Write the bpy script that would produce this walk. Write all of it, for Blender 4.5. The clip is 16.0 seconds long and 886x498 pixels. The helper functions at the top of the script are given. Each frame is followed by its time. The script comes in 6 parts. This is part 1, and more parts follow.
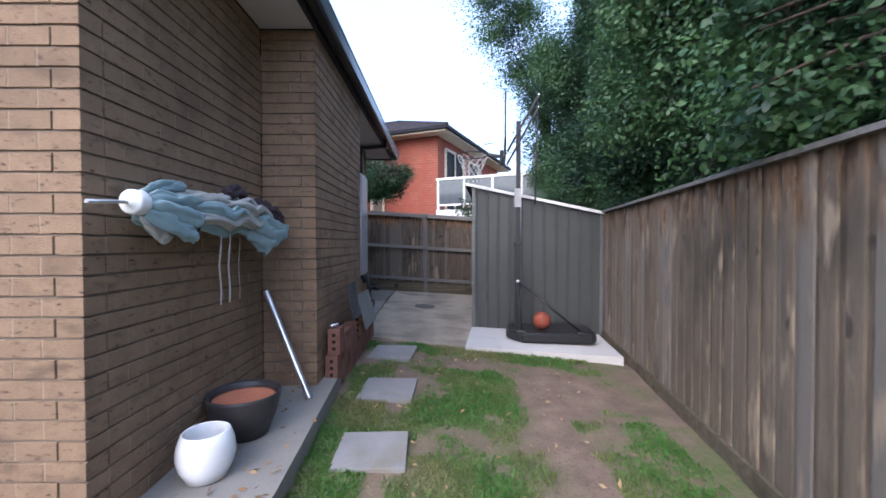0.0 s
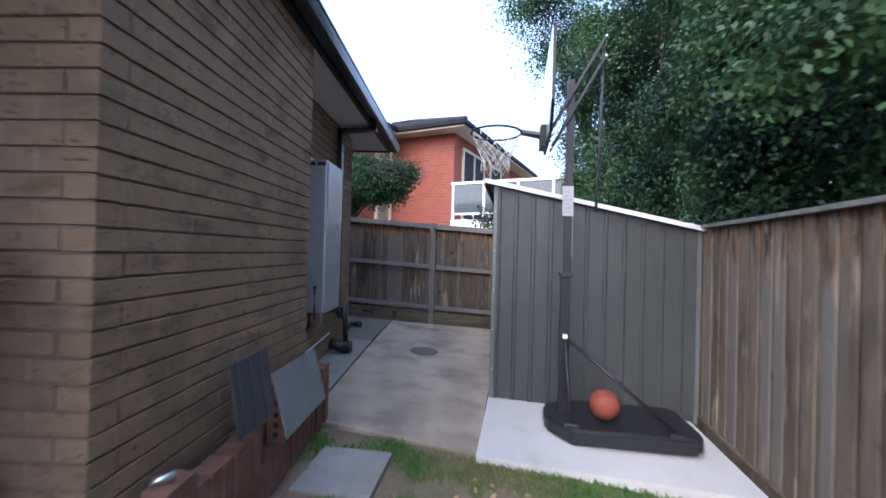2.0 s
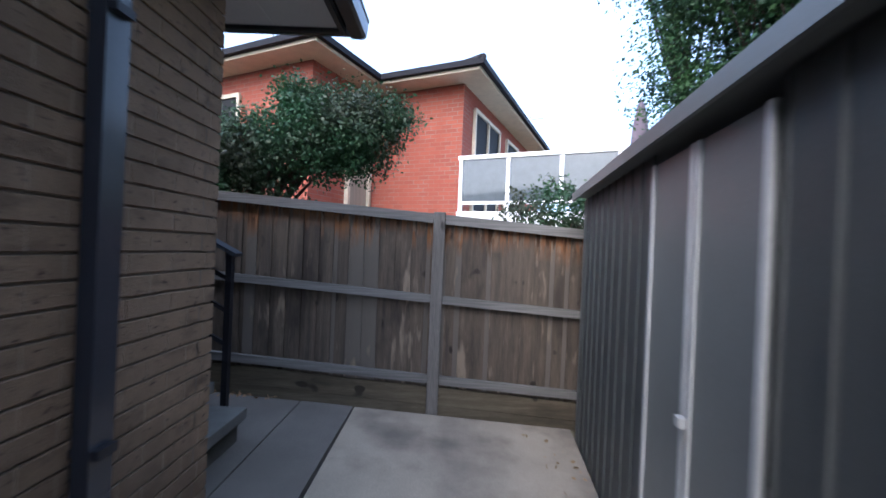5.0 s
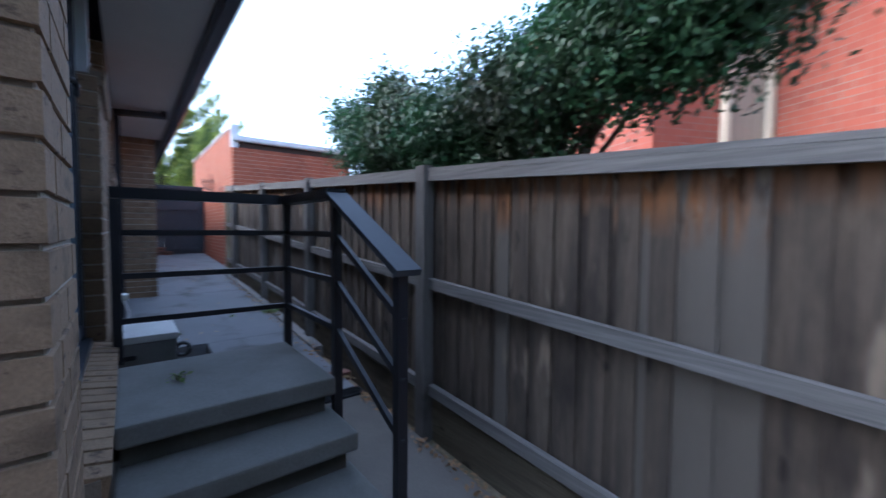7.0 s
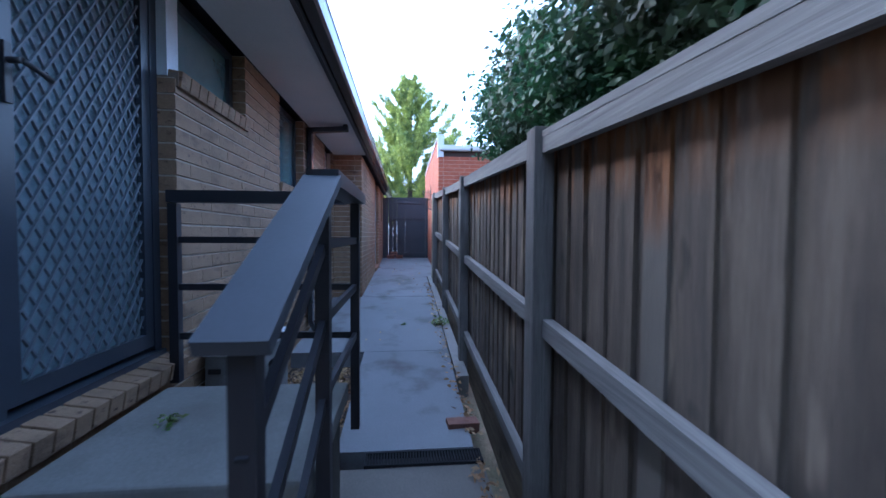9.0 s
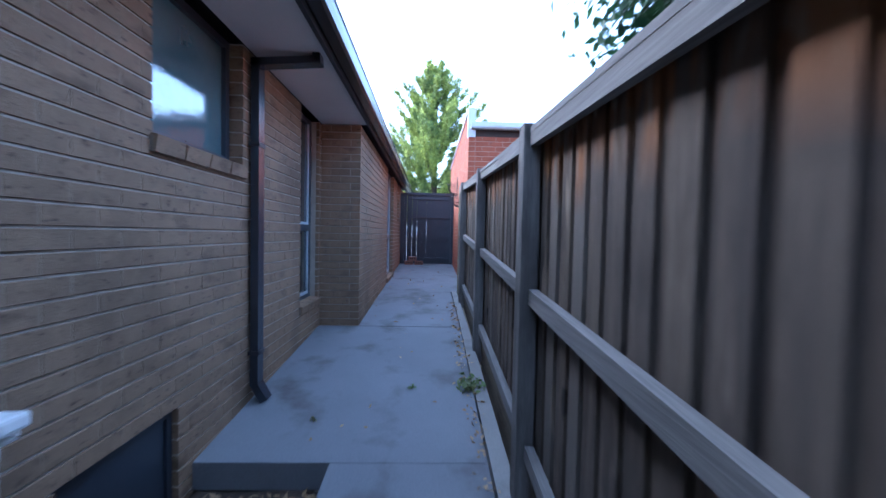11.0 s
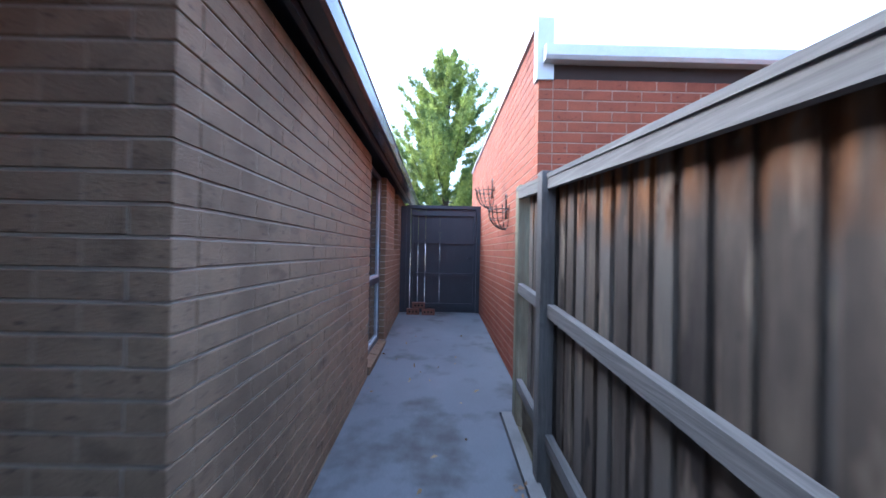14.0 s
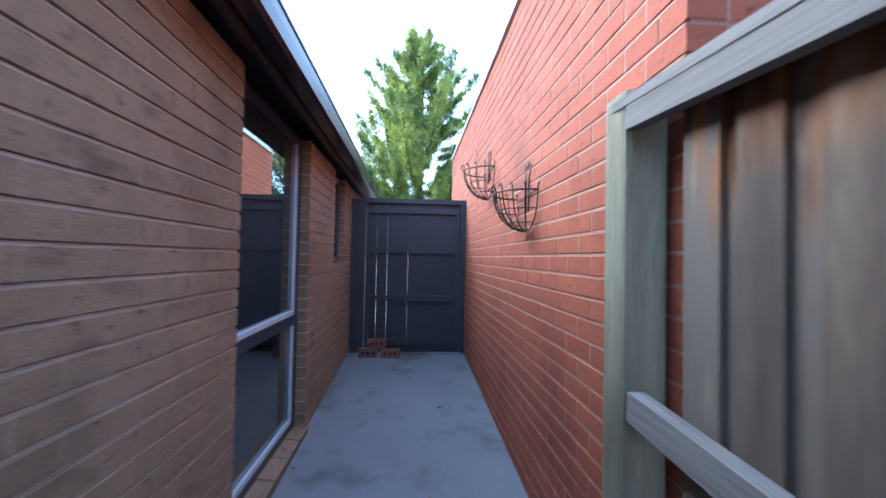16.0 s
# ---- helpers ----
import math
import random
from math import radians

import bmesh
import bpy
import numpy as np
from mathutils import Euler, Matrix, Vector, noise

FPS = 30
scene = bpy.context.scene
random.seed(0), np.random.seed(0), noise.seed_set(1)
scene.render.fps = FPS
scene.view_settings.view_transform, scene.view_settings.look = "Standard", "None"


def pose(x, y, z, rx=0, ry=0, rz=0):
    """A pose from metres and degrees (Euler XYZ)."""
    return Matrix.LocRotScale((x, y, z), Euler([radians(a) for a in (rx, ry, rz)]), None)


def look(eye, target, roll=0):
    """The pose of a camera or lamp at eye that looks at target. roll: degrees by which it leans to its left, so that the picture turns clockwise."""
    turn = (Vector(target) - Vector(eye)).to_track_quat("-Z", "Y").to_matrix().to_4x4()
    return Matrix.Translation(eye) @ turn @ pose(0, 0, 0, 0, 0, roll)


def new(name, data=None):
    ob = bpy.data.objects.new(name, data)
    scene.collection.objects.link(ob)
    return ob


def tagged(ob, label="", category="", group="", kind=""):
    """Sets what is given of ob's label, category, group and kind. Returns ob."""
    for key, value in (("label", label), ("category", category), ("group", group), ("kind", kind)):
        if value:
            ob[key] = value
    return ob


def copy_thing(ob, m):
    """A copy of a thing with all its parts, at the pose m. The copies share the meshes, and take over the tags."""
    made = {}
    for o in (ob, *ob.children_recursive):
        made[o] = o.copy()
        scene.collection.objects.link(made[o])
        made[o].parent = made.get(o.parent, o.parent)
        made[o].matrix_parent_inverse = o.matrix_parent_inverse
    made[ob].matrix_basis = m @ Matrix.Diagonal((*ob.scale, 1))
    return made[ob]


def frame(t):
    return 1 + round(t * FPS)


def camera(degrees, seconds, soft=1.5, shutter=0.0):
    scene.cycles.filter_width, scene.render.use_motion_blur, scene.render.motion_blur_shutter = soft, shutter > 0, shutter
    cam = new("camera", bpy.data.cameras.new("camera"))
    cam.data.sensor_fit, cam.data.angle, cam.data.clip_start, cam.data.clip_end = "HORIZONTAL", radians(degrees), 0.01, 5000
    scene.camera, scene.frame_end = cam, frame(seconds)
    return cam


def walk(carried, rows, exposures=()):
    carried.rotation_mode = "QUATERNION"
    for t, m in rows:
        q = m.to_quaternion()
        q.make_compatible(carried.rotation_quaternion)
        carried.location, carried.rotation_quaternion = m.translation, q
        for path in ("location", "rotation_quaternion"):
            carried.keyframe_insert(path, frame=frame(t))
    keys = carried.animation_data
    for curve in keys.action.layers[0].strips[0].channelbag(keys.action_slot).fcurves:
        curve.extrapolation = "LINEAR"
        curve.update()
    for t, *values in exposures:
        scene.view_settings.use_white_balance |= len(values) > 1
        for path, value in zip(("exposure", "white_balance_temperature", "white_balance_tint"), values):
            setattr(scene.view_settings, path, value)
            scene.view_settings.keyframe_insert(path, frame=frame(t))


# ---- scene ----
cam = camera(95.9, 16.0, shutter=0.5)
PATH = [
    (0, (0.447, 0.097, 1.222), (0.463, 2.096, 1.189), -0.1),
    (0.5, (0.649, 0.437, 1.231), (0.542, 2.434, 1.19), 0.4),
    (1, (0.706, 0.997, 1.269), (0.6, 2.994, 1.217), 0.8),
    (1.5, (0.69, 1.556, 1.312), (0.601, 3.553, 1.259), 1.2),
    (2, (0.606, 2.177, 1.374), (0.525, 4.176, 1.39), 1.5),
    (2.5, (0.546, 2.77, 1.402), (0.533, 4.769, 1.441), 1.5),
    (3, (0.4, 3.393, 1.444), (0.409, 5.392, 1.489), 2.1),
    (3.5, (0.27, 3.983, 1.505), (0.296, 5.982, 1.546), 2.4),
    (3.7, (0.226, 4.25, 1.515), (0.261, 6.25, 1.552), 2.5),
    (5.8, (0.151, 6.991, 1.595), (-0.061, 8.98, 1.569), 2.2),
    (6, (0.104, 7.24, 1.585), (-0.346, 9.189, 1.554), 2.0),
    (6.5, (-0.022, 7.721, 1.651), (-1.122, 9.388, 1.535), 0.7),
    (7, (-0.096, 8.099, 1.632), (-1.661, 9.34, 1.537), 0.4),
    (7.5, (-0.245, 8.427, 1.622), (-2.082, 9.214, 1.541), -0.4),
    (8, (-0.404, 8.761, 1.643), (-2.333, 9.283, 1.569), -0.4),
    (8.5, (-0.554, 9.041, 1.611), (-2.522, 9.388, 1.545), -0.7),
    (8.7, (-0.621, 9.145, 1.619), (-2.603, 9.402, 1.55), -0.4),
    (10.8, (-2.576, 9.319, 1.695), (-4.573, 9.386, 1.623), 1.5),
    (11, (-2.842, 9.321, 1.685), (-4.84, 9.385, 1.617), 1.2),
    (11.5, (-3.48, 9.313, 1.747), (-5.478, 9.36, 1.678), 1.1),
    (12, (-4.141, 9.251, 1.827), (-6.14, 9.29, 1.762), 1.3),
    (12.5, (-4.738, 9.255, 1.884), (-6.738, 9.289, 1.84), 1.3),
    (13, (-5.378, 9.216, 1.932), (-7.377, 9.244, 1.938), 1.4),
    (13.5, (-5.978, 9.259, 1.972), (-7.978, 9.275, 1.988), 1.1),
    (14, (-6.627, 9.165, 2.005), (-8.626, 9.191, 2.019), 1.1),
    (14.5, (-7.205, 9.163, 2.033), (-9.205, 9.193, 2.049), 1.0),
    (15.5, (-8.288, 9.202, 2.125), (-10.285, 9.297, 2.157), 1.1),
    (16, (-8.851, 9.254, 2.1), (-10.845, 9.408, 2.146), 1.1),
]
walk(cam, [(t, look(e, g, r)) for t, e, g, r in PATH], [(0, 2.05, 5350, 16), (3.7, 2.3, 5150, 14), (6, 2.45, 5250, 12), (8, 3.03, 4750, 12), (11, 3.28, 4600, 12), (14, 3.22, 4900, 10), (16, 3.1, 4750, 6)])

# exposure and light
world = bpy.data.worlds.new("sky")
scene.world = world
world.use_nodes = True
wn = world.node_tree.nodes
sky = wn.new("ShaderNodeTexSky")
sky.sky_type, sky.sun_disc = 'NISHITA', False
sky.sun_elevation, sky.sun_rotation = radians(38), radians(208)
sky.air_density, sky.dust_density, sky.ozone_density = 1.0, 5.5, 1.0
# thin even evening cloud over the clear sky
cloud = wn.new("ShaderNodeMix")
cloud.data_type = 'RGBA'
cloud.inputs[0].default_value = 0.55
cloud.inputs[7].default_value = (2.4, 2.8, 3.3, 1)
world.node_tree.links.new(sky.outputs[0], cloud.inputs[6])
world.node_tree.links.new(cloud.outputs[2], wn["Background"].inputs[0])
wn["Background"].inputs[1].default_value = 0.15
sun = new("sun", bpy.data.lights.new("sun", 'SUN'))
sun.data.energy, sun.data.angle, sun.data.color = 0.25, radians(50), (1.0, 0.84, 0.64)
sun.matrix_world = look((0, 0, 0), (-math.sin(radians(208)) * math.cos(radians(38)), -math.cos(radians(208)) * math.cos(radians(38)), -math.sin(radians(38))))

# ---------------------------------------------------------------- helpers


def box(bm, x0, x1, y0, y1, z0, z1, bevel=0.0):
    a = bmesh.ops.create_cube(bm, size=1)["verts"]
    for v in a:
        v.co = Vector((x0 + (v.co.x + .5) * (x1 - x0), y0 + (v.co.y + .5) * (y1 - y0), z0 + (v.co.z + .5) * (z1 - z0)))
    if bevel:
        es = list({e for v in a for e in v.link_edges})
        bmesh.ops.bevel(bm, geom=es, offset=bevel, segments=2, affect='EDGES', profile=0.6)
    return bm


def tube(bm, pts, r, n=10, cap=True, taper=None):
    """A round bar through pts."""
    pts = [Vector(p) for p in pts]
    rings = []
    for i, p in enumerate(pts):
        d = (pts[min(i + 1, len(pts) - 1)] - pts[max(i - 1, 0)]).normalized()
        q = d.to_track_quat('Z', 'Y')
        rr = r if taper is None else r + (taper - r) * i / (len(pts) - 1)
        rings.append([bm.verts.new(p + q @ Vector((rr * math.cos(2 * math.pi * k / n), rr * math.sin(2 * math.pi * k / n), 0))) for k in range(n)])
    for a, b in zip(rings, rings[1:]):
        for k in range(n):
            bm.faces.new((a[k], a[(k + 1) % n], b[(k + 1) % n], b[k])).smooth = True
    if cap:
        bm.faces.new(rings[0][::-1])
        bm.faces.new(rings[-1])
    return bm


def lathe(bm, prof, n=32, cx=0, cy=0):
    """A turned body from (radius, height) pairs."""
    rings = [[bm.verts.new((cx + r * math.cos(2 * math.pi * k / n), cy + r * math.sin(2 * math.pi * k / n), z)) for k in range(n)] for r, z in prof]
    for a, b in zip(rings, rings[1:]):
        for k in range(n):
            bm.faces.new((a[k], a[(k + 1) % n], b[(k + 1) % n], b[k])).smooth = True
    bm.faces.new(rings[0][::-1])
    return bm


def beam(bm, p, q, w, h, up=(0, 0, 1)):
    """A square bar from p to q, w wide and h high."""
    p, q = Vector(p), Vector(q)
    d = (q - p).normalized()
    s = d.cross(Vector(up)).normalized() * w / 2
    u = s.cross(d).normalized() * h / 2
    v = [bm.verts.new(c + a * s + b * u) for c in (p, q) for a, b in ((-1, -1), (1, -1), (1, 1), (-1, 1))]
    for f in ((3, 2, 1, 0), (4, 5, 6, 7), (0, 1, 5, 4), (1, 2, 6, 5), (2, 3, 7, 6), (3, 0, 4, 7)):
        bm.faces.new([v[i] for i in f])
    return bm


def prism(bm, ring, dz):
    """A body with the flat outline ring (points in space), pushed along dz."""
    a = [bm.verts.new(p) for p in ring]
    b = [bm.verts.new(Vector(p) + Vector(dz)) for p in ring]
    bm.faces.new(a)
    bm.faces.new(b[::-1])
    for i in range(len(a)):
        j = (i + 1) % len(a)
        bm.faces.new((a[j], a[i], b[i], b[j]))
    bmesh.ops.recalc_face_normals(bm, faces=bm.faces)
    return bm


def mesh_of(name, bm, material):
    me = bpy.data.meshes.new(name)
    bm.normal_update()
    bm.to_mesh(me)
    bm.free()
    me.materials.append(material)
    return me


def part(name, bm, material, parent=None, label=""):
    ob = new(name, mesh_of(name, bm, material))
    ob.parent = parent
    return tagged(ob, label)


def thing(name, m, label, category, group=""):
    ob = new(name)
    ob.empty_display_size = 0.1
    ob.matrix_world = m if isinstance(m, Matrix) else Matrix.Translation(m)
    return tagged(ob, label, category, group)


def structure(name, bm, material, label, category="structure"):
    return tagged(part(name, bm, material), label, category, kind="structure")


def B(*a, bevel=0.0):
    return box(bmesh.new(), *a, bevel=bevel)


# ---------------------------------------------------------------- materials


def nodes_of(name):
    m = bpy.data.materials.new(name)
    m.use_nodes = True
    t = m.node_tree
    return m, t, t.nodes["Principled BSDF"]


def nd(t, kind, **k):
    n = t.nodes.new(kind)
    for key, v in k.items():
        if key in n.inputs:
            n.inputs[key].default_value = v
    return n


def mixc(t, fac, a, b, kind='MIX'):
    n = t.nodes.new("ShaderNodeMix")
    n.data_type, n.blend_type = 'RGBA', kind
    for i, v in ((0, fac), (6, a), (7, b)):
        if hasattr(v, "is_linked"):
            t.links.new(v, n.inputs[i])
        elif i == 0:
            n.inputs[0].default_value = v
        else:
            n.inputs[i].default_value = (*v, 1)
    return n.outputs[2]


def noise_fac(t, scale, lo=0.35, hi=0.65, stretch=(1, 1, 1), detail=4.0, rough=0.55, coord=None):
    g = coord or nd(t, "ShaderNodeNewGeometry").outputs["Position"]
    mp = t.nodes.new("ShaderNodeMapping")
    mp.inputs["Scale"].default_value = stretch
    t.links.new(g, mp.inputs[0])
    n = nd(t, "ShaderNodeTexNoise", Scale=scale, Detail=detail, Roughness=rough)
    t.links.new(mp.outputs[0], n.inputs["Vector"])
    r = t.nodes.new("ShaderNodeMapRange")
    r.inputs[1].default_value, r.inputs[2].default_value = lo, hi
    t.links.new(n.outputs[0], r.inputs[0])
    return r.outputs[0]


def bumped(t, bsdf, height, strength, dist):
    b = t.nodes.new("ShaderNodeBump")
    b.inputs["Strength"].default_value, b.inputs["Distance"].default_value = strength, dist
    t.links.new(height, b.inputs["Height"])
    t.links.new(b.outputs[0], bsdf.inputs["Normal"])


def surf(name, a, b, scale=3.0, rough=0.8, fine=60.0, bump=0.3, dist=0.003, metal=0.0, stain=None, stain_scale=1.2, stretch=(1, 1, 1), spec=0.4, tone=0.12, stain_lo=0.5, stain_hi=0.75):
    """Two colours over a broad noise, a fine grain, stains and relief."""
    m, t, p = nodes_of(name)
    c = mixc(t, noise_fac(t, scale, 0.3, 0.7, stretch), a, b)
    g = noise_fac(t, fine, 0.2, 0.8, stretch)
    c = mixc(t, tone, c, mixc(t, g, (0, 0, 0), (1, 1, 1)), 'OVERLAY')
    if stain:
        c = mixc(t, noise_fac(t, stain_scale, stain_lo, stain_hi, stretch, 6), c, stain)
    t.links.new(c, p.inputs["Base Color"])
    p.inputs["Roughness"].default_value, p.inputs["Metallic"].default_value = rough, metal
    p.inputs["Specular IOR Level"].default_value = spec
    if bump:
        bumped(t, p, g, bump, dist)
    return m


def brick_material(name, a, b, fleck, rough=0.85, flecks=1.0, vary=1.0):
    m, t, p = nodes_of(name)
    info, geo = nd(t, "ShaderNodeObjectInfo"), nd(t, "ShaderNodeNewGeometry")
    add = t.nodes.new("ShaderNodeMath")
    add.operation = 'ADD'
    t.links.new(info.outputs["Random"], add.inputs[0])
    t.links.new(geo.outputs["Random Per Island"], add.inputs[1])
    fr = t.nodes.new("ShaderNodeMath")
    fr.operation = 'FRACT'
    t.links.new(add.outputs[0], fr.inputs[0])
    part_way = t.nodes.new("ShaderNodeMath")
    part_way.operation = 'MULTIPLY'
    part_way.inputs[1].default_value = vary
    t.links.new(fr.outputs[0], part_way.inputs[0])
    c = mixc(t, part_way.outputs[0], a, b)
    c = mixc(t, noise_fac(t, 9, 0.3, 0.7), c, [x * 0.78 for x in a])
    c = mixc(t, noise_fac(t, 27, 0.60, 0.72, (0.7, 0.7, 1.7), 4), c, fleck) if flecks else c
    c = mixc(t, noise_fac(t, 1.7, 0.5, 0.78, (1, 1, 0.7), 5), c, [x * 0.6 for x in b])
    c = mixc(t, noise_fac(t, 6.5, 0.56, 0.70, (0.6, 0.6, 1.5), 5), c, [x * 0.62 for x in b]) if vary < 1 else c
    g = noise_fac(t, 130, 0.25, 0.75)
    c = mixc(t, 0.16, c, mixc(t, g, (0, 0, 0), (1, 1, 1)), 'OVERLAY')
    t.links.new(c, p.inputs["Base Color"])
    p.inputs["Roughness"].default_value = rough
    p.inputs["Specular IOR Level"].default_value = 0.3
    bumped(t, p, g, 0.5, 0.004)
    return m


def timber(name, a, b, grain, axis=(9, 9, 0.7), rust=None, rough=0.85, bleached=None, low=0.72):
    """Weathered sawn timber, its grain along the axis with the small number; rust: brown water stain under the cap."""
    m, t, p = nodes_of(name)
    info = nd(t, "ShaderNodeObjectInfo")
    c = mixc(t, info.outputs["Random"], a, b)
    broad = noise_fac(t, 2.2, 0.3, 0.7, axis, 5)
    c = mixc(t, broad, c, grain)
    fine = noise_fac(t, 14, 0.25, 0.75, axis, 5, 0.7)
    c = mixc(t, 0.25, c, mixc(t, fine, (0, 0, 0), (1, 1, 1)), 'OVERLAY')
    blotch = noise_fac(t, 3.4, 0.5, 0.72, [1 if k > 1 else 0.4 for k in axis], 4)
    c = mixc(t, blotch, c, [x * 0.62 for x in grain])
    knot = noise_fac(t, 7.0, 0.70, 0.75, [1 if k > 1 else 0.6 for k in axis], 1)
    c = mixc(t, knot, c, [x * 0.5 for x in grain])
    if bleached:
        pick = t.nodes.new("ShaderNodeMath")
        pick.operation = 'GREATER_THAN'
        pick.inputs[1].default_value = 0.78
        t.links.new(info.outputs["Random"], pick.inputs[0])
        soft = t.nodes.new("ShaderNodeMath")
        soft.operation = 'MULTIPLY'
        soft.inputs[1].default_value = 0.75
        t.links.new(pick.outputs[0], soft.inputs[0])
        c = mixc(t, soft.outputs[0], c, bleached)
    if rust:
        # water stains run down each board from under the cap, further on some boards than on others
        off = t.nodes.new("ShaderNodeVectorMath")
        off.operation = 'SCALE'
        off.inputs[0].default_value = (13.0, 7.0, 31.0)
        t.links.new(info.outputs["Random"], off.inputs["Scale"])
        here = t.nodes.new("ShaderNodeVectorMath")
        here.operation = 'ADD'
        t.links.new(nd(t, "ShaderNodeNewGeometry").outputs["Position"], here.inputs[0])
        t.links.new(off.outputs[0], here.inputs[1])
        tc = nd(t, "ShaderNodeTexCoord")
        sp = nd(t, "ShaderNodeSeparateXYZ")
        t.links.new(tc.outputs["Generated"], sp.inputs[0])
        run = t.nodes.new("ShaderNodeMath")
        run.operation = 'MULTIPLY_ADD'
        run.inputs[1].default_value = 0.13
        t.links.new(info.outputs["Random"], run.inputs[0])
        t.links.new(sp.outputs[2], run.inputs[2])
        r = t.nodes.new("ShaderNodeMapRange")
        r.inputs[1].default_value, r.inputs[2].default_value = low + 0.06, 1.02
        t.links.new(run.outputs[0], r.inputs[0])

        def within(fac, gain):
            mu = t.nodes.new("ShaderNodeMath")
            mu.operation = 'MULTIPLY'
            t.links.new(r.outputs[0], mu.inputs[0])
            t.links.new(fac, mu.inputs[1])
            g = t.nodes.new("ShaderNodeMath")
            g.operation, g.use_clamp = 'MULTIPLY', True
            g.inputs[1].default_value = gain
            t.links.new(mu.outputs[0], g.inputs[0])
            return g.outputs[0]

        at = here.outputs[0]
        c = mixc(t, noise_fac(t, 8, 0.60, 0.70, (1, 1, 0.22), 3, coord=at), c, [min(1, x * 1.6) for x in a])
        c = mixc(t, within(noise_fac(t, 11, 0.42, 0.56, (1, 1, 0.16), 4, coord=at), 1.3), c, rust)
        c = mixc(t, within(noise_fac(t, 13, 0.50, 0.62, (1, 1, 0.2), 5, coord=at), 1.1), c, [x * 0.28 for x in rust])
        c = mixc(t, within(noise_fac(t, 16, 0.56, 0.64, (1, 1, 0.3), 3, coord=at), 0.8), c, [x * 1.5 for x in a])
    t.links.new(c, p.inputs["Base Color"])
    p.inputs["Roughness"].default_value = rough
    p.inputs["Specular IOR Level"].default_value = 0.25
    bumped(t, p, fine, 0.6, 0.004)
    return m


def plain(name, c, rough=0.5, metal=0.0, spec=0.5, tone=0.08, scale=6.0, bump=0.05, coat=0.0):
    m = surf(name, c, [x * 0.86 for x in c], scale, rough, 90, bump, 0.001, metal, spec=spec, tone=tone)
    m.node_tree.nodes["Principled BSDF"].inputs["Coat Weight"].default_value = coat
    return m


def leaf_material(name, a, b, c2, trans=0.35, rough=0.5):
    m, t, p = nodes_of(name)
    geo = nd(t, "ShaderNodeNewGeometry")
    c = mixc(t, geo.outputs["Random Per Island"], a, b)
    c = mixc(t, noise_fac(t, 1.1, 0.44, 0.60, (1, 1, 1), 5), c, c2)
    t.links.new(c, p.inputs["Base Color"])
    p.inputs["Roughness"].default_value = rough
    p.inputs["Specular IOR Level"].default_value = 0.35
    tr = nd(t, "ShaderNodeBsdfTranslucent")
    t.links.new(c, tr.inputs[0])
    mx = nd(t, "ShaderNodeMixShader", Fac=trans)
    t.links.new(p.outputs[0], mx.inputs[1])
    t.links.new(tr.outputs[0], mx.inputs[2])
    t.links.new(mx.outputs[0], t.nodes["Material Output"].inputs[0])
    return m


def glass_material(name, tint, rough, solid=0.0, base=(0.02, 0.025, 0.03)):
    """Window glass: clear pane, or a frosted one with solid > 0."""
    m, t, p = nodes_of(name)
    p.inputs["Base Color"].default_value = (*tint, 1)
    p.inputs["Roughness"].default_value = rough
    p.inputs["IOR"].default_value = 1.5
    p.inputs["Transmission Weight"].default_value = 1.0 - solid
    if rough > 0.02:
        bumped(t, p, noise_fac(t, 30, 0.3, 0.7), 0.15, 0.004)
    return m


BRICK = brick_material("brown_brick", (0.262, 0.176, 0.109), (0.20, 0.136, 0.087), (0.062, 0.040, 0.029), vary=0.55)
RED = brick_material("red_brick", (0.312, 0.091, 0.044), (0.245, 0.066, 0.034), (0.137, 0.033, 0.020), flecks=1.0)
MORTAR = surf("raked_mortar", (0.21, 0.165, 0.125), (0.15, 0.117, 0.09), 6, 0.95, 90, 0.5)
MORTAR_PALE = surf("pale_mortar", (0.42, 0.37, 0.31), (0.33, 0.285, 0.235), 6, 0.95, 90, 0.5)
PERPEND = surf("flush_brown_mortar", (0.30, 0.225, 0.155), (0.235, 0.172, 0.118), 6, 0.95, 90, 0.5)
MORTAR_RED = surf("cream_mortar", (0.36, 0.235, 0.17), (0.28, 0.18, 0.13), 6, 0.95, 90, 0.5)
PALING = timber("weathered_paling", (0.152, 0.119, 0.086), (0.105, 0.084, 0.063), (0.069, 0.055, 0.045), rust=(0.231, 0.108, 0.046), bleached=(0.156, 0.135, 0.112), low=0.83)
PALING_E = timber("sawn_paling", (0.171, 0.135, 0.097), (0.141, 0.113, 0.083), (0.112, 0.091, 0.070), rust=(0.165, 0.105, 0.063), bleached=(0.171, 0.153, 0.134), low=0.80)
RAIL = surf("weathered_rail", (0.18, 0.17, 0.155), (0.135, 0.127, 0.116), 3.0, 0.88, 22, 0.45, 0.003, stretch=(0.12, 3, 3), tone=0.34, stain=(0.09, 0.084, 0.077), stain_scale=2.2, stain_lo=0.52, stain_hi=0.75)
POST = timber("weathered_post", (0.19, 0.175, 0.158), (0.155, 0.142, 0.128), (0.12, 0.108, 0.097))
GREENPOST = timber("treated_pine_post", (0.25, 0.26, 0.18), (0.22, 0.22, 0.15), (0.17, 0.15, 0.10))
PLINTH = timber("plinth_board", (0.16, 0.13, 0.085), (0.13, 0.11, 0.075), (0.08, 0.065, 0.045), (0.6, 9, 9))
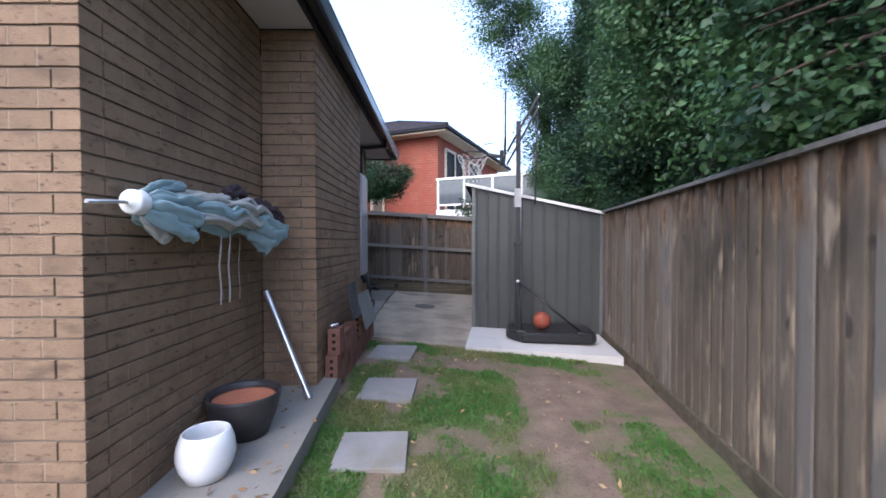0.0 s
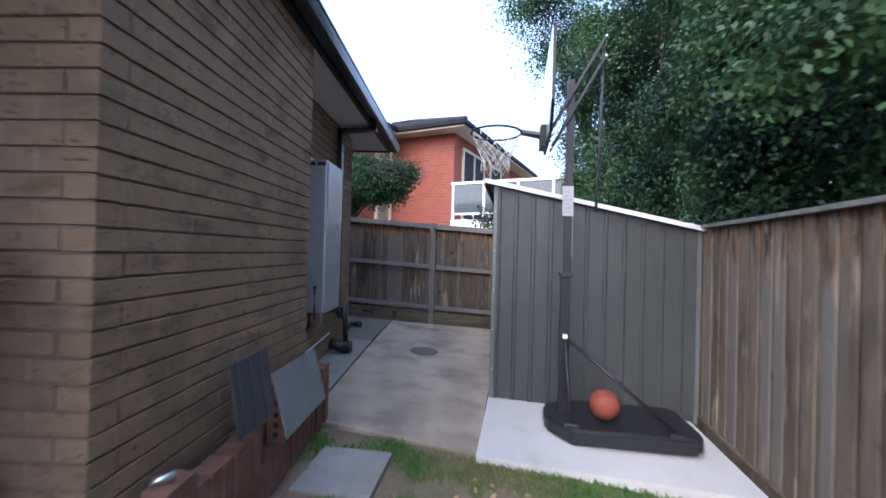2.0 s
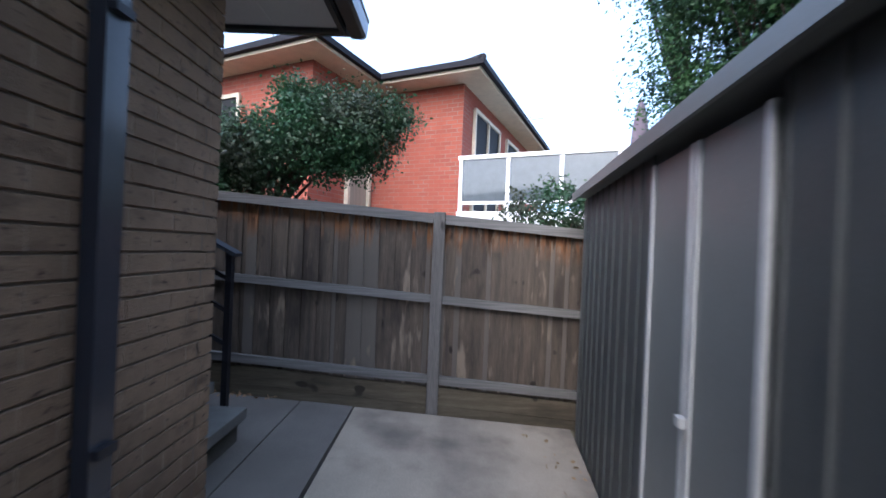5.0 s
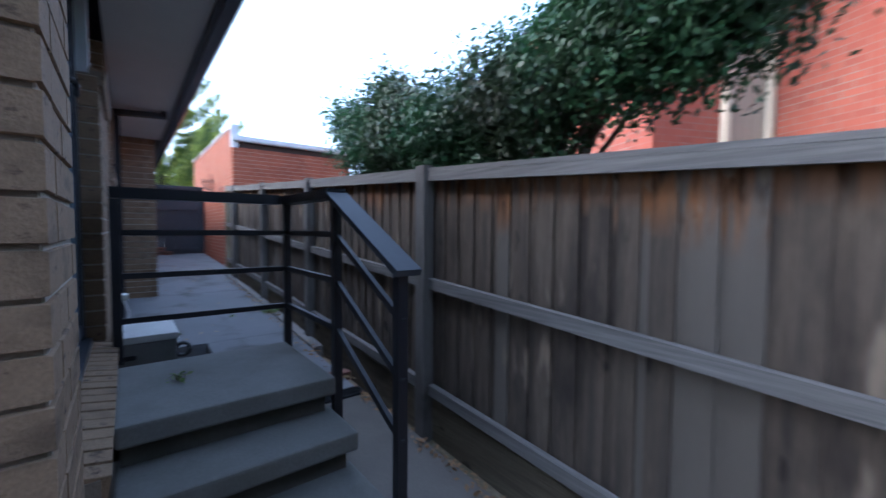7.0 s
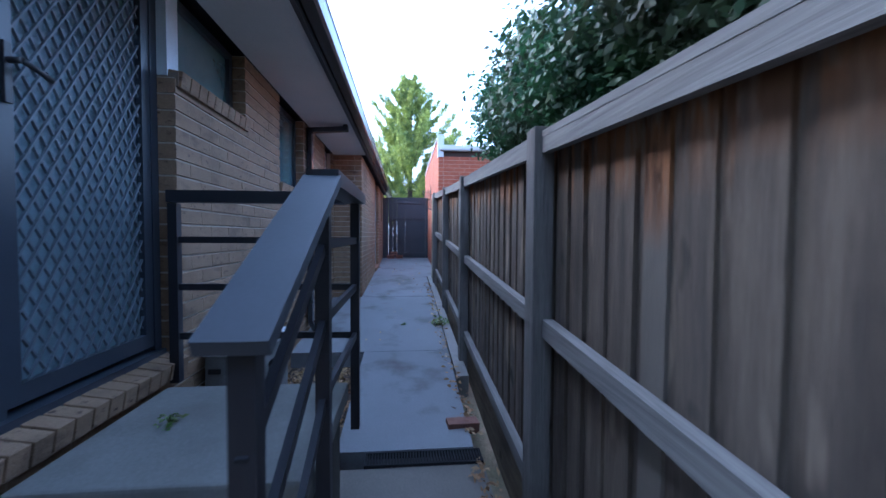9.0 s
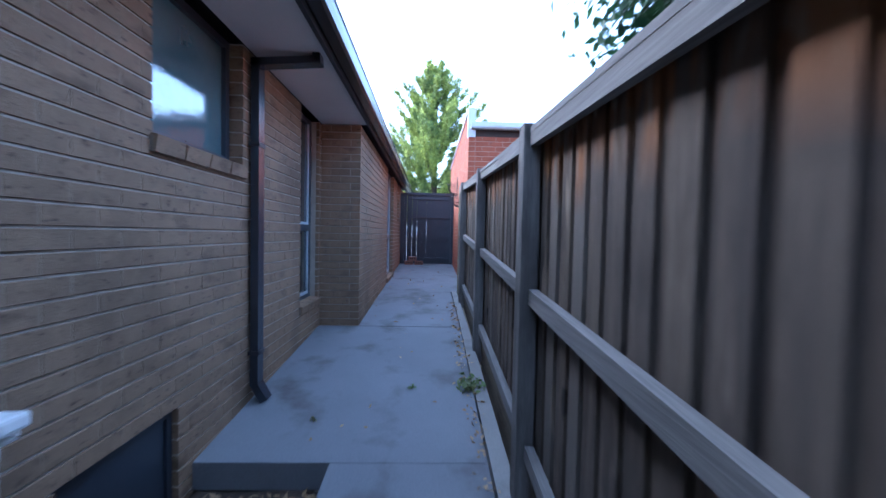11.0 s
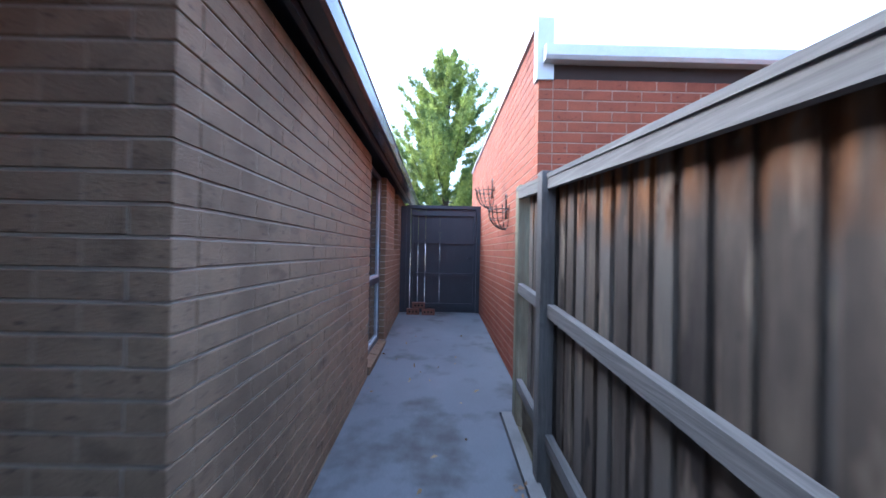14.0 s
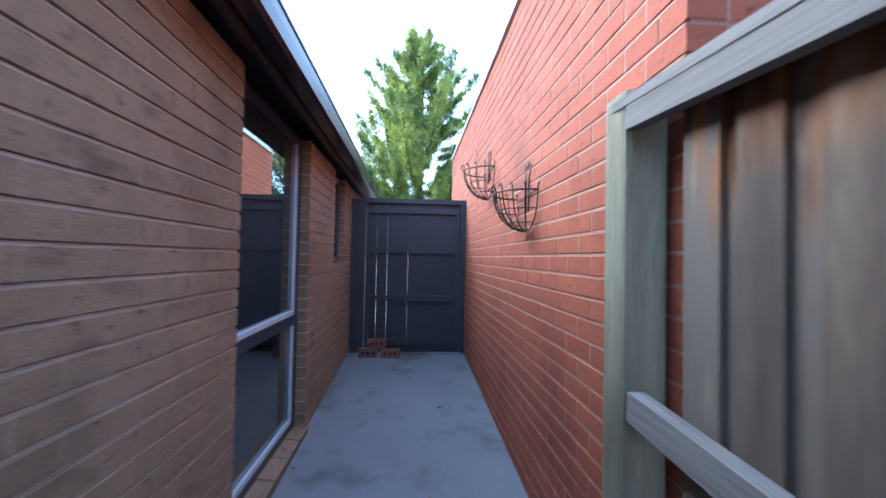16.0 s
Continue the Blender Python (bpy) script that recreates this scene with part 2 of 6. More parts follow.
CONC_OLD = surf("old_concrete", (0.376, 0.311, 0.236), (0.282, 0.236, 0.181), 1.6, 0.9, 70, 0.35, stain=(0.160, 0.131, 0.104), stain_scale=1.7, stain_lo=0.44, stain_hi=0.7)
# Darker copy of the yard concrete: the passage's shade is put into its colour
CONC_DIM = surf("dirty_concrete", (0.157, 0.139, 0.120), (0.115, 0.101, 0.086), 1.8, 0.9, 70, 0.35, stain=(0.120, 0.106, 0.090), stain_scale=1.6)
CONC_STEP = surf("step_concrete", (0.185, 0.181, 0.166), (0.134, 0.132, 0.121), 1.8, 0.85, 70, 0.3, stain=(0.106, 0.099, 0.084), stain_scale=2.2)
# Moss blotches over a darkened grey; the recess shade is part of the colour
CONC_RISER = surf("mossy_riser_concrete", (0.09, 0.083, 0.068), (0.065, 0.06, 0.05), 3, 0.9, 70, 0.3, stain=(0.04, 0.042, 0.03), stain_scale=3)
CONC_GREY = surf("grey_concrete", (0.255, 0.24, 0.22), (0.19, 0.18, 0.165), 1.2, 0.85, 80, 0.25, stain=(0.10, 0.09, 0.078), stain_scale=1.5, stain_lo=0.58, stain_hi=0.8)
CONC_PATH = surf("path_concrete", (0.189, 0.193, 0.203), (0.146, 0.149, 0.157), 0.9, 0.75, 90, 0.2, stain=(0.081, 0.076, 0.072), stain_scale=2.0, stain_lo=0.52, stain_hi=0.70)
CONC_WHITE = surf("new_concrete", (0.527, 0.510, 0.493), (0.459, 0.442, 0.425), 2.0, 0.85, 80, 0.2, stain=(0.340, 0.315, 0.281), stain_scale=2.0, stain_lo=0.6, stain_hi=0.8)
PAVER = surf("concrete_paver", (0.26, 0.25, 0.25), (0.20, 0.195, 0.19), 4, 0.9, 90, 0.3, stain=(0.2, 0.17, 0.12), stain_scale=3)
SOFFIT = surf("painted_soffit", (0.62, 0.60, 0.59), (0.56, 0.54, 0.53), 1.5, 0.75, 60, 0.05, tone=0.05)
DARK = plain("charcoal_steel_paint", (0.016, 0.016, 0.021), 0.45, 0.0, 0.4)
GUTTER = plain("glossy_black_gutter", (0.010, 0.011, 0.016), 0.24, 0.0, 0.45)
PIPE = plain("gloss_slate_pipe", (0.030, 0.034, 0.044), 0.22, 0.0, 0.65)
FRAME = plain("dark_blue_grey_frame", (0.03, 0.036, 0.048), 0.35, 0.0, 0.5)
GRILLE = plain("blue_grey_grille_paint", (0.12, 0.14, 0.165), 0.5, 0.0, 0.4)
RAILPAINT = plain("charcoal_rail_paint", (0.05, 0.054, 0.064), 0.62, 0.0, 0.35)
BLACK = plain("black_plastic", (0.015, 0.015, 0.017), 0.42)
SHED = plain("grey_green_sheet_steel", (0.159, 0.166, 0.161), 0.42, 0.25, 0.5, scale=2)
ZINC = plain("bright_zinc", (0.52, 0.52, 0.51), 0.45, 0.3)
WHITE = plain("white_paint", (0.78, 0.78, 0.76), 0.45)
CREAM = plain("cream_paint", (0.62, 0.54, 0.40), 0.5)
HEATER = plain("silver_grey_enamel", (0.40, 0.41, 0.43), 0.35, 0.35, 0.5, scale=1.5)
COPPER = plain("green_lagging", (0.02, 0.12, 0.09), 0.6)
CERAMIC = plain("white_glaze", (0.78, 0.79, 0.80), 0.22, coat=0.3)
POT_BLACK = surf("dark_glazed_pot", (0.03, 0.028, 0.032), (0.05, 0.045, 0.045), 6, 0.4, 80, 0.15)
TERRA = surf("terracotta_rim", (0.46, 0.17, 0.09), (0.38, 0.14, 0.08), 8, 0.85)
CLAY = surf("orange_clay_brick", (0.20, 0.10, 0.07), (0.14, 0.07, 0.052), 9, 0.9, 120, 0.4, stain=(0.12, 0.05, 0.035), stain_scale=10)
HOLE = plain("deep_hole", (0.01, 0.008, 0.006), 0.9)
FIBRE = surf("fibre_cement_sheet", (0.187, 0.193, 0.187), (0.154, 0.160, 0.154), 5, 0.85, 90, 0.2)
SLATE = surf("dark_steel_panel", (0.06, 0.062, 0.07), (0.04, 0.042, 0.05), 4, 0.4, 90, 0.1)
ALU = plain("brushed_aluminium", (0.66, 0.66, 0.68), 0.3, 0.9)
TEAL = surf("faded_teal_canvas", (0.27, 0.37, 0.39), (0.20, 0.28, 0.30), 9, 0.9, 160, 0.25)
SAND = surf("faded_stone_canvas", (0.42, 0.42, 0.39), (0.27, 0.27, 0.255), 9, 0.9, 160, 0.25)
MAROON = surf("dark_plum_canvas", (0.06, 0.04, 0.05), (0.04, 0.03, 0.035), 9, 0.9, 160, 0.2)
RUBBER = surf("orange_red_rubber", (0.270, 0.064, 0.034), (0.210, 0.049, 0.028), 30, 0.7, 200, 0.4)
BOARD = plain("acrylic_backboard", (0.60, 0.66, 0.72), 0.12, 0.0, 0.6)
NET = plain("nylon_net", (0.6, 0.6, 0.58), 0.7)
TILE = surf("slate_roof_tile", (0.055, 0.05, 0.058), (0.036, 0.034, 0.04), 4, 0.85, 50, 0.3, spec=0.15)
FARGUTTER = plain("dull_dark_gutter", (0.018, 0.018, 0.022), 0.7, 0.0, 0.15)
BALGLASS = plain("reflective_balcony_glass", (0.10, 0.115, 0.125), 0.06, 0.0, 0.5)
BALGLASS.node_tree.nodes["Principled BSDF"].inputs["IOR"].default_value = 1.55
IRON = plain("black_wrought_iron", (0.02, 0.018, 0.016), 0.5)
GATE = plain("charcoal_painted_timber", (0.032, 0.034, 0.042), 0.55, tone=0.15)
BARK = surf("bark", (0.10, 0.075, 0.055), (0.06, 0.045, 0.035), 9, 0.95, 60, 0.8, 0.01)
SOIL = surf("litter_soil", (0.09, 0.063, 0.043), (0.05, 0.035, 0.026), 14, 0.95, 120, 0.8, 0.01)
DRYLEAF = leaf_material("dry_leaf", (0.34, 0.20, 0.10), (0.20, 0.12, 0.06), (0.42, 0.30, 0.16), 0.2, 0.7)
# third hedge colour: near-black green patches put shaded hollows into the leaves
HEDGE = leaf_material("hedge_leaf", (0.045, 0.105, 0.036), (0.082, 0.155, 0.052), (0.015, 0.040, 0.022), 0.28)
SHRUB = leaf_material("shrub_leaf", (0.022, 0.068, 0.028), (0.040, 0.096, 0.036), (0.040, 0.050, 0.027), 0.3, 0.5)
CONIFER = leaf_material("cypress_spray", (0.470, 0.515, 0.112), (0.224, 0.291, 0.067), (0.134, 0.190, 0.056), 0.45, 0.7)
GRASS = leaf_material("grass_blade", (0.112, 0.235, 0.050), (0.073, 0.168, 0.039), (0.224, 0.224, 0.095), 0.4, 0.6)
GLASS = glass_material("window_glass", (0.9, 0.95, 0.97), 0.0)
FROST = surf("obscure_glass", (0.12, 0.19, 0.20), (0.07, 0.12, 0.135), 2, 0.05, 22, 0.12, 0.004, spec=0.9, tone=0.05)
FROST.node_tree.nodes["Principled BSDF"].inputs["IOR"].default_value = 2.1
REFLECT = surf("reflective_dark_glass", (0.018, 0.024, 0.028), (0.014, 0.02, 0.024), 1, 0.0, 6, 0.02, 0.002, spec=1.0, tone=0.0)
REFLECT.node_tree.nodes["Principled BSDF"].inputs["IOR"].default_value = 2.2
# the dimness of unlit rooms is put into this dark colour
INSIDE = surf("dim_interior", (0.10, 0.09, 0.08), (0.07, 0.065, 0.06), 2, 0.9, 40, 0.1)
DOORP = surf("blue_grey_door_panel", (0.15, 0.20, 0.23), (0.12, 0.165, 0.19), 2, 0.7, 60, 0.1)
WEBBING = plain("pale_webbing", (0.38, 0.35, 0.31), 0.8)
# the side panel's own tone; on glass edges it stands in for sky light
SASH = plain("pale_sash_paint", (0.50, 0.55, 0.60), 0.4)
BLIND = surf("pale_blind", (0.42, 0.50, 0.46), (0.36, 0.44, 0.41), 2, 0.8, 60, 0.1)
MATTE = plain("matte_black_plastic", (0.02, 0.02, 0.022), 0.8, 0.0, 0.1)
LID = plain("grey_white_lid", (0.55, 0.55, 0.54), 0.6)
BOXGREY = surf("grey_moulded_box", (0.20, 0.20, 0.195), (0.155, 0.155, 0.15), 5, 0.7, 70, 0.1)
CURTAIN = surf("beige_curtain", (0.36, 0.31, 0.24), (0.29, 0.25, 0.19), 3, 0.85, 60, 0.2, stretch=(6, 6, 0.3))
LABEL = plain("white_label", (0.360, 0.360, 0.367), 0.5)
INK = plain("grey_print", (0.25, 0.25, 0.27), 0.6)


def ground_material():
    m, t, p = nodes_of("lawn_and_bare_earth")
    at = t.nodes.new("ShaderNodeAttribute")
    at.attribute_name = "turf"
    dirt = mixc(t, noise_fac(t, 5, 0.3, 0.7), (0.225, 0.165, 0.125), (0.145, 0.105, 0.08))
    dirt = mixc(t, noise_fac(t, 28, 0.6, 0.75), dirt, (0.11, 0.08, 0.058))
    turf = mixc(t, noise_fac(t, 16, 0.3, 0.7), (0.085, 0.12, 0.04), (0.16, 0.145, 0.08))
    c = mixc(t, at.outputs["Fac"], dirt, turf)
    g = noise_fac(t, 60, 0.2, 0.8)
    c = mixc(t, 0.25, c, mixc(t, g, (0, 0, 0), (1, 1, 1)), 'OVERLAY')
    t.links.new(c, p.inputs["Base Color"])
    p.inputs["Roughness"].default_value = 0.95
    p.inputs["Specular IOR Level"].default_value = 0.2
    bumped(t, p, g, 0.7, 0.012)
    return m


EARTH = ground_material()

# ---------------------------------------------------------------- levels of the ground


def lerp(x, pts):
    for (a, u), (b, v) in zip(pts, pts[1:]):
        if x >= b:
            return v + (u - v) * (x - b) / (a - b) if x <= a else u
    return pts[-1][1]


def path_z(x):
    return lerp(x, [(-3.3, 0.235), (-5.1, 0.37), (-7.64, 0.57), (-14.0, 0.87), (-40, 1.6)])


def yard_z(x, y):
    x = max(-3.3, min(3.5, x))
    return 0.02 - 0.058 * (x - 0.1) + 0.035 * min(0.0, max(-8.0, y - 7.6))


def earth_z(x, y):
    if x < -3.2 and y > 6.5:
        return path_z(x) - (0.2 if x > -7 and y < 11 else 0.07)
    if y > 5.25:
        return yard_z(x, y) - 0.07
    return yard_z(x, y) - 0.015


def turf_at(x, y):
    n = noise.noise((x * 2.3, y * 2.3, 0.4)) + 0.5 * noise.noise((x * 6, y * 6, 1.7))
    v = -0.15
    if x < 0.0:
        v = 0.66 - abs(x + 0.24) * 1.6
    if 0.12 < x < 1.25 and y < 4.4:
        v = 0.52 - max(0.0, abs(x - 0.62) - 0.36) * 2.4
    if y > 4.35 and x < 2.6:
        v = 0.10 + max(0.0, 0.62 - abs(y - 4.9 + 0.1 * (x - 0.8)) * 2.0)
    if x > 1.5 and y < 3.3:
        v = 0.08 + max(0.0, 0.85 - 1.0 * math.hypot(x - 1.95, (y - 2.5) * 0.7))
    if y < 1.2:
        v = 0.5
    return max(0.0, min(1.0, 0.5 + (v - 0.25 + n * 0.75) * 1.6))


xs = [-300, -120, -50, -25, -16, -12, -9, -6, -4, -2.4, -1.4, -0.9, -0.6] + [round(-0.5 + 0.06 * i, 3) for i in range(56)] + [3.1, 3.6, 5, 8, 16, 40, 120, 300]
ys = [-300, -100, -40, -15, -8, -5, -3, -1.8, -0.9] + [round(-0.4 + 0.06 * i, 3) for i in range(94)] + [5.6, 6.3, 7, 7.6, 8.4, 9.2, 10, 11, 13, 16, 25, 50, 120, 300]
gv, tv = [], []
for yy in ys:
    for xx in xs:
        gv.append((xx, yy, earth_z(xx, yy) + 0.018 * noise.noise((xx * 3, yy * 3, 0))))
        tv.append(turf_at(xx, yy) if abs(xx) < 4 and -3 < yy < 5.3 else 0.4)
W = len(xs)
me = bpy.data.meshes.new("ground")
me.from_pydata(gv, [], [(j * W + i, j * W + i + 1, (j + 1) * W + i + 1, (j + 1) * W + i) for j in range(len(ys) - 1) for i in range(W - 1)])
me.attributes.new("turf", 'FLOAT', 'POINT').data.foreach_set("value", tv)
me.materials.append(EARTH)
for pl in me.polygons:
    pl.use_smooth = True
tagged(new("ground", me), "patchy lawn with bare trodden brown earth", "ground", kind="structure")


def slab(name, outline, zf, thick, material, label, step=0.6, lift=0.0):
    """A concrete slab over a flat outline, whose top follows zf."""
    bm = bmesh.new()
    bm.faces.new([bm.verts.new((x, y, 0)) for x, y in outline])
    for axis in (0, 1):
        lo, hi = min(p[axis] for p in outline), max(p[axis] for p in outline)
        n = int((hi - lo) / step)
        for i in range(1, n + 1):
            no = [0, 0, 0]
            no[axis] = 1
            co = [0, 0, 0]
            co[axis] = lo + i * (hi - lo) / (n + 1)
            bmesh.ops.bisect_plane(bm, geom=bm.verts[:] + bm.edges[:] + bm.faces[:], plane_co=co, plane_no=no)
    bm.normal_update()
    if bm.faces[:][0].normal.z < 0:
        bmesh.ops.reverse_faces(bm, faces=bm.faces)
    r = bmesh.ops.extrude_face_region(bm, geom=bm.faces[:])
    top = [g for g in r["geom"] if isinstance(g, bmesh.types.BMVert)]
    for v in bm.verts:
        z = zf(v.co.x, v.co.y) + lift
        v.co.z = z
    for v in bm.verts:
        if v not in top:
            v.co.z -= thick
    bmesh.ops.recalc_face_normals(bm, faces=bm.faces)
    return structure(name, bm, material, label, "paving")


TURN = radians(-8)
F = Matrix.Translation((0.955, 6.28, 0)) @ Matrix.Rotation(TURN, 4, 'Z')


def fx(lx, ly):
    v = F @ Vector((lx, ly, 0))
    return v.x, v.y


# yard concrete in bays with open joints, the strip along the house, the ramp path
slab("floor_yard_1", [(-0.60, 5.42), (0.78, 5.12), (0.93, 6.28), (1.13, 7.55), (-0.60, 7.62)], yard_z, 0.10, CONC_OLD, "stained buff concrete yard slab with worn surface")
slab("floor_yard_2", [(-0.60, 7.635), (1.14, 7.565), (1.40, 9.70), (-0.62, 9.70)], yard_z, 0.10, CONC_OLD, "stained buff concrete yard slab beside the fence")
slab("floor_yard_3", [(-1.0, 5.3), (-0.615, 5.3), (-0.615, 7.9), (-1.0, 7.9)], yard_z, 0.10, CONC_GREY, "smooth grey concrete strip along the house wall", lift=0.012)
# these two bays take the darker copy, with shade in the colour
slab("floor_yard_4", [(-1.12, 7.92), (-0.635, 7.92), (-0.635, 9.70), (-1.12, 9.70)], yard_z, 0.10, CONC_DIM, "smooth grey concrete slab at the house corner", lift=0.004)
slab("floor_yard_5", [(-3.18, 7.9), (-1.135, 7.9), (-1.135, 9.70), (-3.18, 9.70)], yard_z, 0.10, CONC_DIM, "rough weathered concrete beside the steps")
slab("pavement_house", [(-1.05, -3.0), (-0.36, -3.0), (-0.38, 2.1), (-0.44, 3.4), (-0.46, 3.75), (-0.6, 3.75), (-0.6, 3.42), (-1.05, 3.42)], lambda x, y: 0.03 + 0.045 * (min(y, 3.5) - 3.43), 0.2, CONC_GREY, "narrow grey concrete strip at the foot of the wall")
slab("floor_path_1", [(-5.10, 8.77), (-3.33, 8.77), (-3.33, 9.66), (-5.10, 9.68)], lambda x, y: path_z(x), 0.16, CONC_PATH, "smooth blue-grey concrete ramp path")
slab("floor_path_2", [(-7.66, 8.0), (-5.105, 8.0), (-5.105, 9.68), (-7.66, 9.70)], lambda x, y: path_z(x), 0.16, CONC_PATH, "smooth blue-grey concrete path beside the house")
slab("floor_path_3", [(-13.98, 8.47), (-7.675, 8.47), (-7.675, 9.70), (-9.95, 9.70), (-9.97, 9.95), (-13.98, 9.95)], lambda x, y: path_z(x), 0.16, CONC_PATH, "smooth blue-grey concrete path sloping up to the gate")
slab("floor_path_4", [(-24, 7.0), (-14.0, 7.0), (-14.0, 11.0), (-24, 11.0)], lambda x, y: path_z(x), 0.16, CONC_PATH, "concrete drive beyond the gate")
slab("kerb", [(-9.94, 9.715), (-4.4, 9.69), (-4.4, 9.80), (-9.94, 9.80)], lambda x, y: path_z(x) + 0.012, 0.2, CONC_GREY, "pale rough concrete edging under the fence")
slab("floor_shed", [fx(-0.02, -1.24), fx(1.86, -1.24), fx(1.9, 3.0), fx(0.0, 3.0)], lambda x, y: -0.085 - 0.035 * (x - 0.9), 0.16, CONC_WHITE, "new white concrete slab under the shed")

# ---------------------------------------------------------------- brick walls
COURSE, LEN, JOINT = 0.086, 0.24, 0.010
SOFFIT_Z = 2.98
QUEUE = []


def clip(lo, hi, holes):
    """What holes leave of a stretch."""
    out = [(lo, hi)]
    for a, b in holes:
        out = [s for p, q in out for s in ((p, min(q, a)), (max(p, b), q)) if s[1] - s[0] > 0.02]
    return out


def brick_wall(name, p0, p1, z0, z1, holes, near, label, brick=BRICK, mortar=MORTAR, ends=(0, 0), top=SOFFIT_Z, thick=0.20, rake=0.010):
    """A wall whose outer face runs from p0 to p1, its outside to the right of that way. holes and near: (a0, a1, z0, z1) along it.
    ends: 1 where the face turns an outer corner in even courses, 2 in odd ones."""
    p0, p1 = Vector((*p0, 0)), Vector((*p1, 0))
    run = (p1 - p0).length
    u = (p1 - p0).normalized()
    m = Matrix(((u.x, -u.y, 0, p0.x), (u.y, u.x, 0, p0.y), (0, 0, 1, 0), (0, 0, 0, 1)))
    bm = bmesh.new()
    cuts = sorted({0.012 if ends[0] else 0.0, run - 0.012 if ends[1] else run, *(min(max(h[i] + (-0.006, 0.006)[i], 0), run) for h in holes for i in (0, 1))})
    for a, b in zip(cuts, cuts[1:]):
        for lo, hi in clip(z0, z1, [(h[2], h[3]) for h in holes if h[0] - 0.006 < (a + b) / 2 < h[1] + 0.006]):
            box(bm, a, b, rake, thick, lo, hi)
    bmesh.ops.transform(bm, matrix=m, verts=bm.verts)
    ob = structure(name, bm, mortar, label, "wall")
    QUEUE.append((ob, m, run, z0, z1, holes, near, brick, ends, top))
    return ob


def unit_brick():
    """A brick face with eased edges: x and z from 0 to 1, y from 0 (the face) to 1 (in the wall)."""
    v = [(0, 1, 0), (1, 1, 0), (1, 1, 1), (0, 1, 1), (0, 0.1, 0), (1, 0.1, 0), (1, 0.1, 1), (0, 0.1, 1),
         (0.005, 0, 0.035), (0.995, 0, 0.035), (0.995, 0, 0.965), (0.005, 0, 0.965)]
    f = [(4, 0, 1, 5), (5, 1, 2, 6), (6, 2, 3, 7), (7, 3, 0, 4), (8, 4, 5, 9), (9, 5, 6, 10), (10, 6, 7, 11), (11, 7, 4, 8), (8, 9, 10, 11)]
    return v, [g[::-1] if g != (8, 9, 10, 11) else g for g in f]


UV, UF = unit_brick()


def lay_bricks():
    for ob, m, run, z0, z1, holes, near, brick, ends, top in QUEUE:
        me_ = bpy.data.meshes.new("brick")
        me_.from_pydata(UV, [], UF)
        me_.materials.append(brick)
        rest_v, rest_f, perp_v, perp_f, made = [], [], [], [], 0
        gap = 0.007
        rng = random.Random(len(ob.name) * 7 + int(run * 100))
        k0, k1 = int((z0 - top) / COURSE) - 1, int(round((z1 - top) / COURSE))
        for k in range(k0, k1):
            lo, hi = top + k * COURSE, top + (k + 1) * COURSE - JOINT
            if lo < z0 - 0.04 or hi > z1 + 0.01:
                continue
            even = k % 2 == 0
            a0, a1 = 0.0, run
            deep0 = deep1 = 0.035
            if ends[0]:
                if (ends[0] == 1) == even:
                    deep0 = 0.112
                else:
                    a0 = 0.122
            if ends[1]:
                if (ends[1] == 1) == even:
                    deep1 = 0.112
                else:
                    a1 = run - 0.122
            for s0, s1 in clip(a0, a1, [(h[0], h[1]) for h in holes if h[2] < hi - 0.02 and h[3] > lo + 0.02]):
                x = s0
                firstlen = LEN if (even or s0 > 0.2 and rng.random() < 0.5) else LEN / 2
                if s0 > 0:
                    firstlen = LEN - ((s0 + (0 if even else LEN / 2)) % LEN)
                    if firstlen < 0.05:
                        firstlen += LEN
                while x < s1 - 0.03:
                    w = min(firstlen, s1 - x)
                    if s1 - x - w < 0.05:
                        w = s1 - x
                    firstlen = LEN
                    deep = deep0 if x < 0.01 else (deep1 if x + w > run - 0.01 else (0.112 if (x == s0 > a0 or x + w >= s1 - 0.001 and s1 < a1) else 0.035))
                    end = x + w >= s1 - 0.001
                    size = (w - (0 if end else gap), deep, hi - lo)
                    if not end:
                        # upright joints are struck almost flush
                        n = len(perp_v)
                        perp_v += [tuple(m @ Vector(q)) for q in ((x + w - gap, 0.001, lo), (x + w, 0.001, lo), (x + w, 0.001, hi), (x + w - gap, 0.001, hi),
                                                                  (x + w - gap, 0.03, lo), (x + w, 0.03, lo), (x + w, 0.03, hi), (x + w - gap, 0.03, hi))]
                        perp_f += [tuple(i + n for i in f) for f in ((0, 1, 2, 3), (3, 2, 6, 7), (1, 0, 4, 5))]
                    jit = rng.uniform(-0.0015, 0.0015) if deep < 0.1 else 0.0
                    mid = x + w / 2
                    if near and near[0] < mid < near[1] and near[2] < lo < near[3] and made < 300:
                        b = bpy.data.objects.new("brick", me_)
                        scene.collection.objects.link(b)
                        b.parent = ob
                        b.matrix_world = m @ Matrix.Translation((x, jit, lo)) @ Matrix.Diagonal((*size, 1))
                        made += 1
                    else:
                        n = len(rest_v)
                        rest_v += [tuple(m @ Vector((x + p[0] * size[0], p[1] * size[1] + jit, lo + p[2] * size[2]))) for p in UV]
                        rest_f += [tuple(i + n for i in f) for f in UF]
                    x += w
        if rest_v:
            me2 = bpy.data.meshes.new("brickwork")
            me2.from_pydata(rest_v, [], rest_f)
            me2.materials.append(brick)
            r = new("brickwork", me2)
            r.parent = ob
            tagged(r, kind="stuff")
        me3 = bpy.data.meshes.new("upright_joints")
        me3.from_pydata(perp_v, [], perp_f)
        me3.materials.append(PERPEND if brick == BRICK else MORTAR_RED)
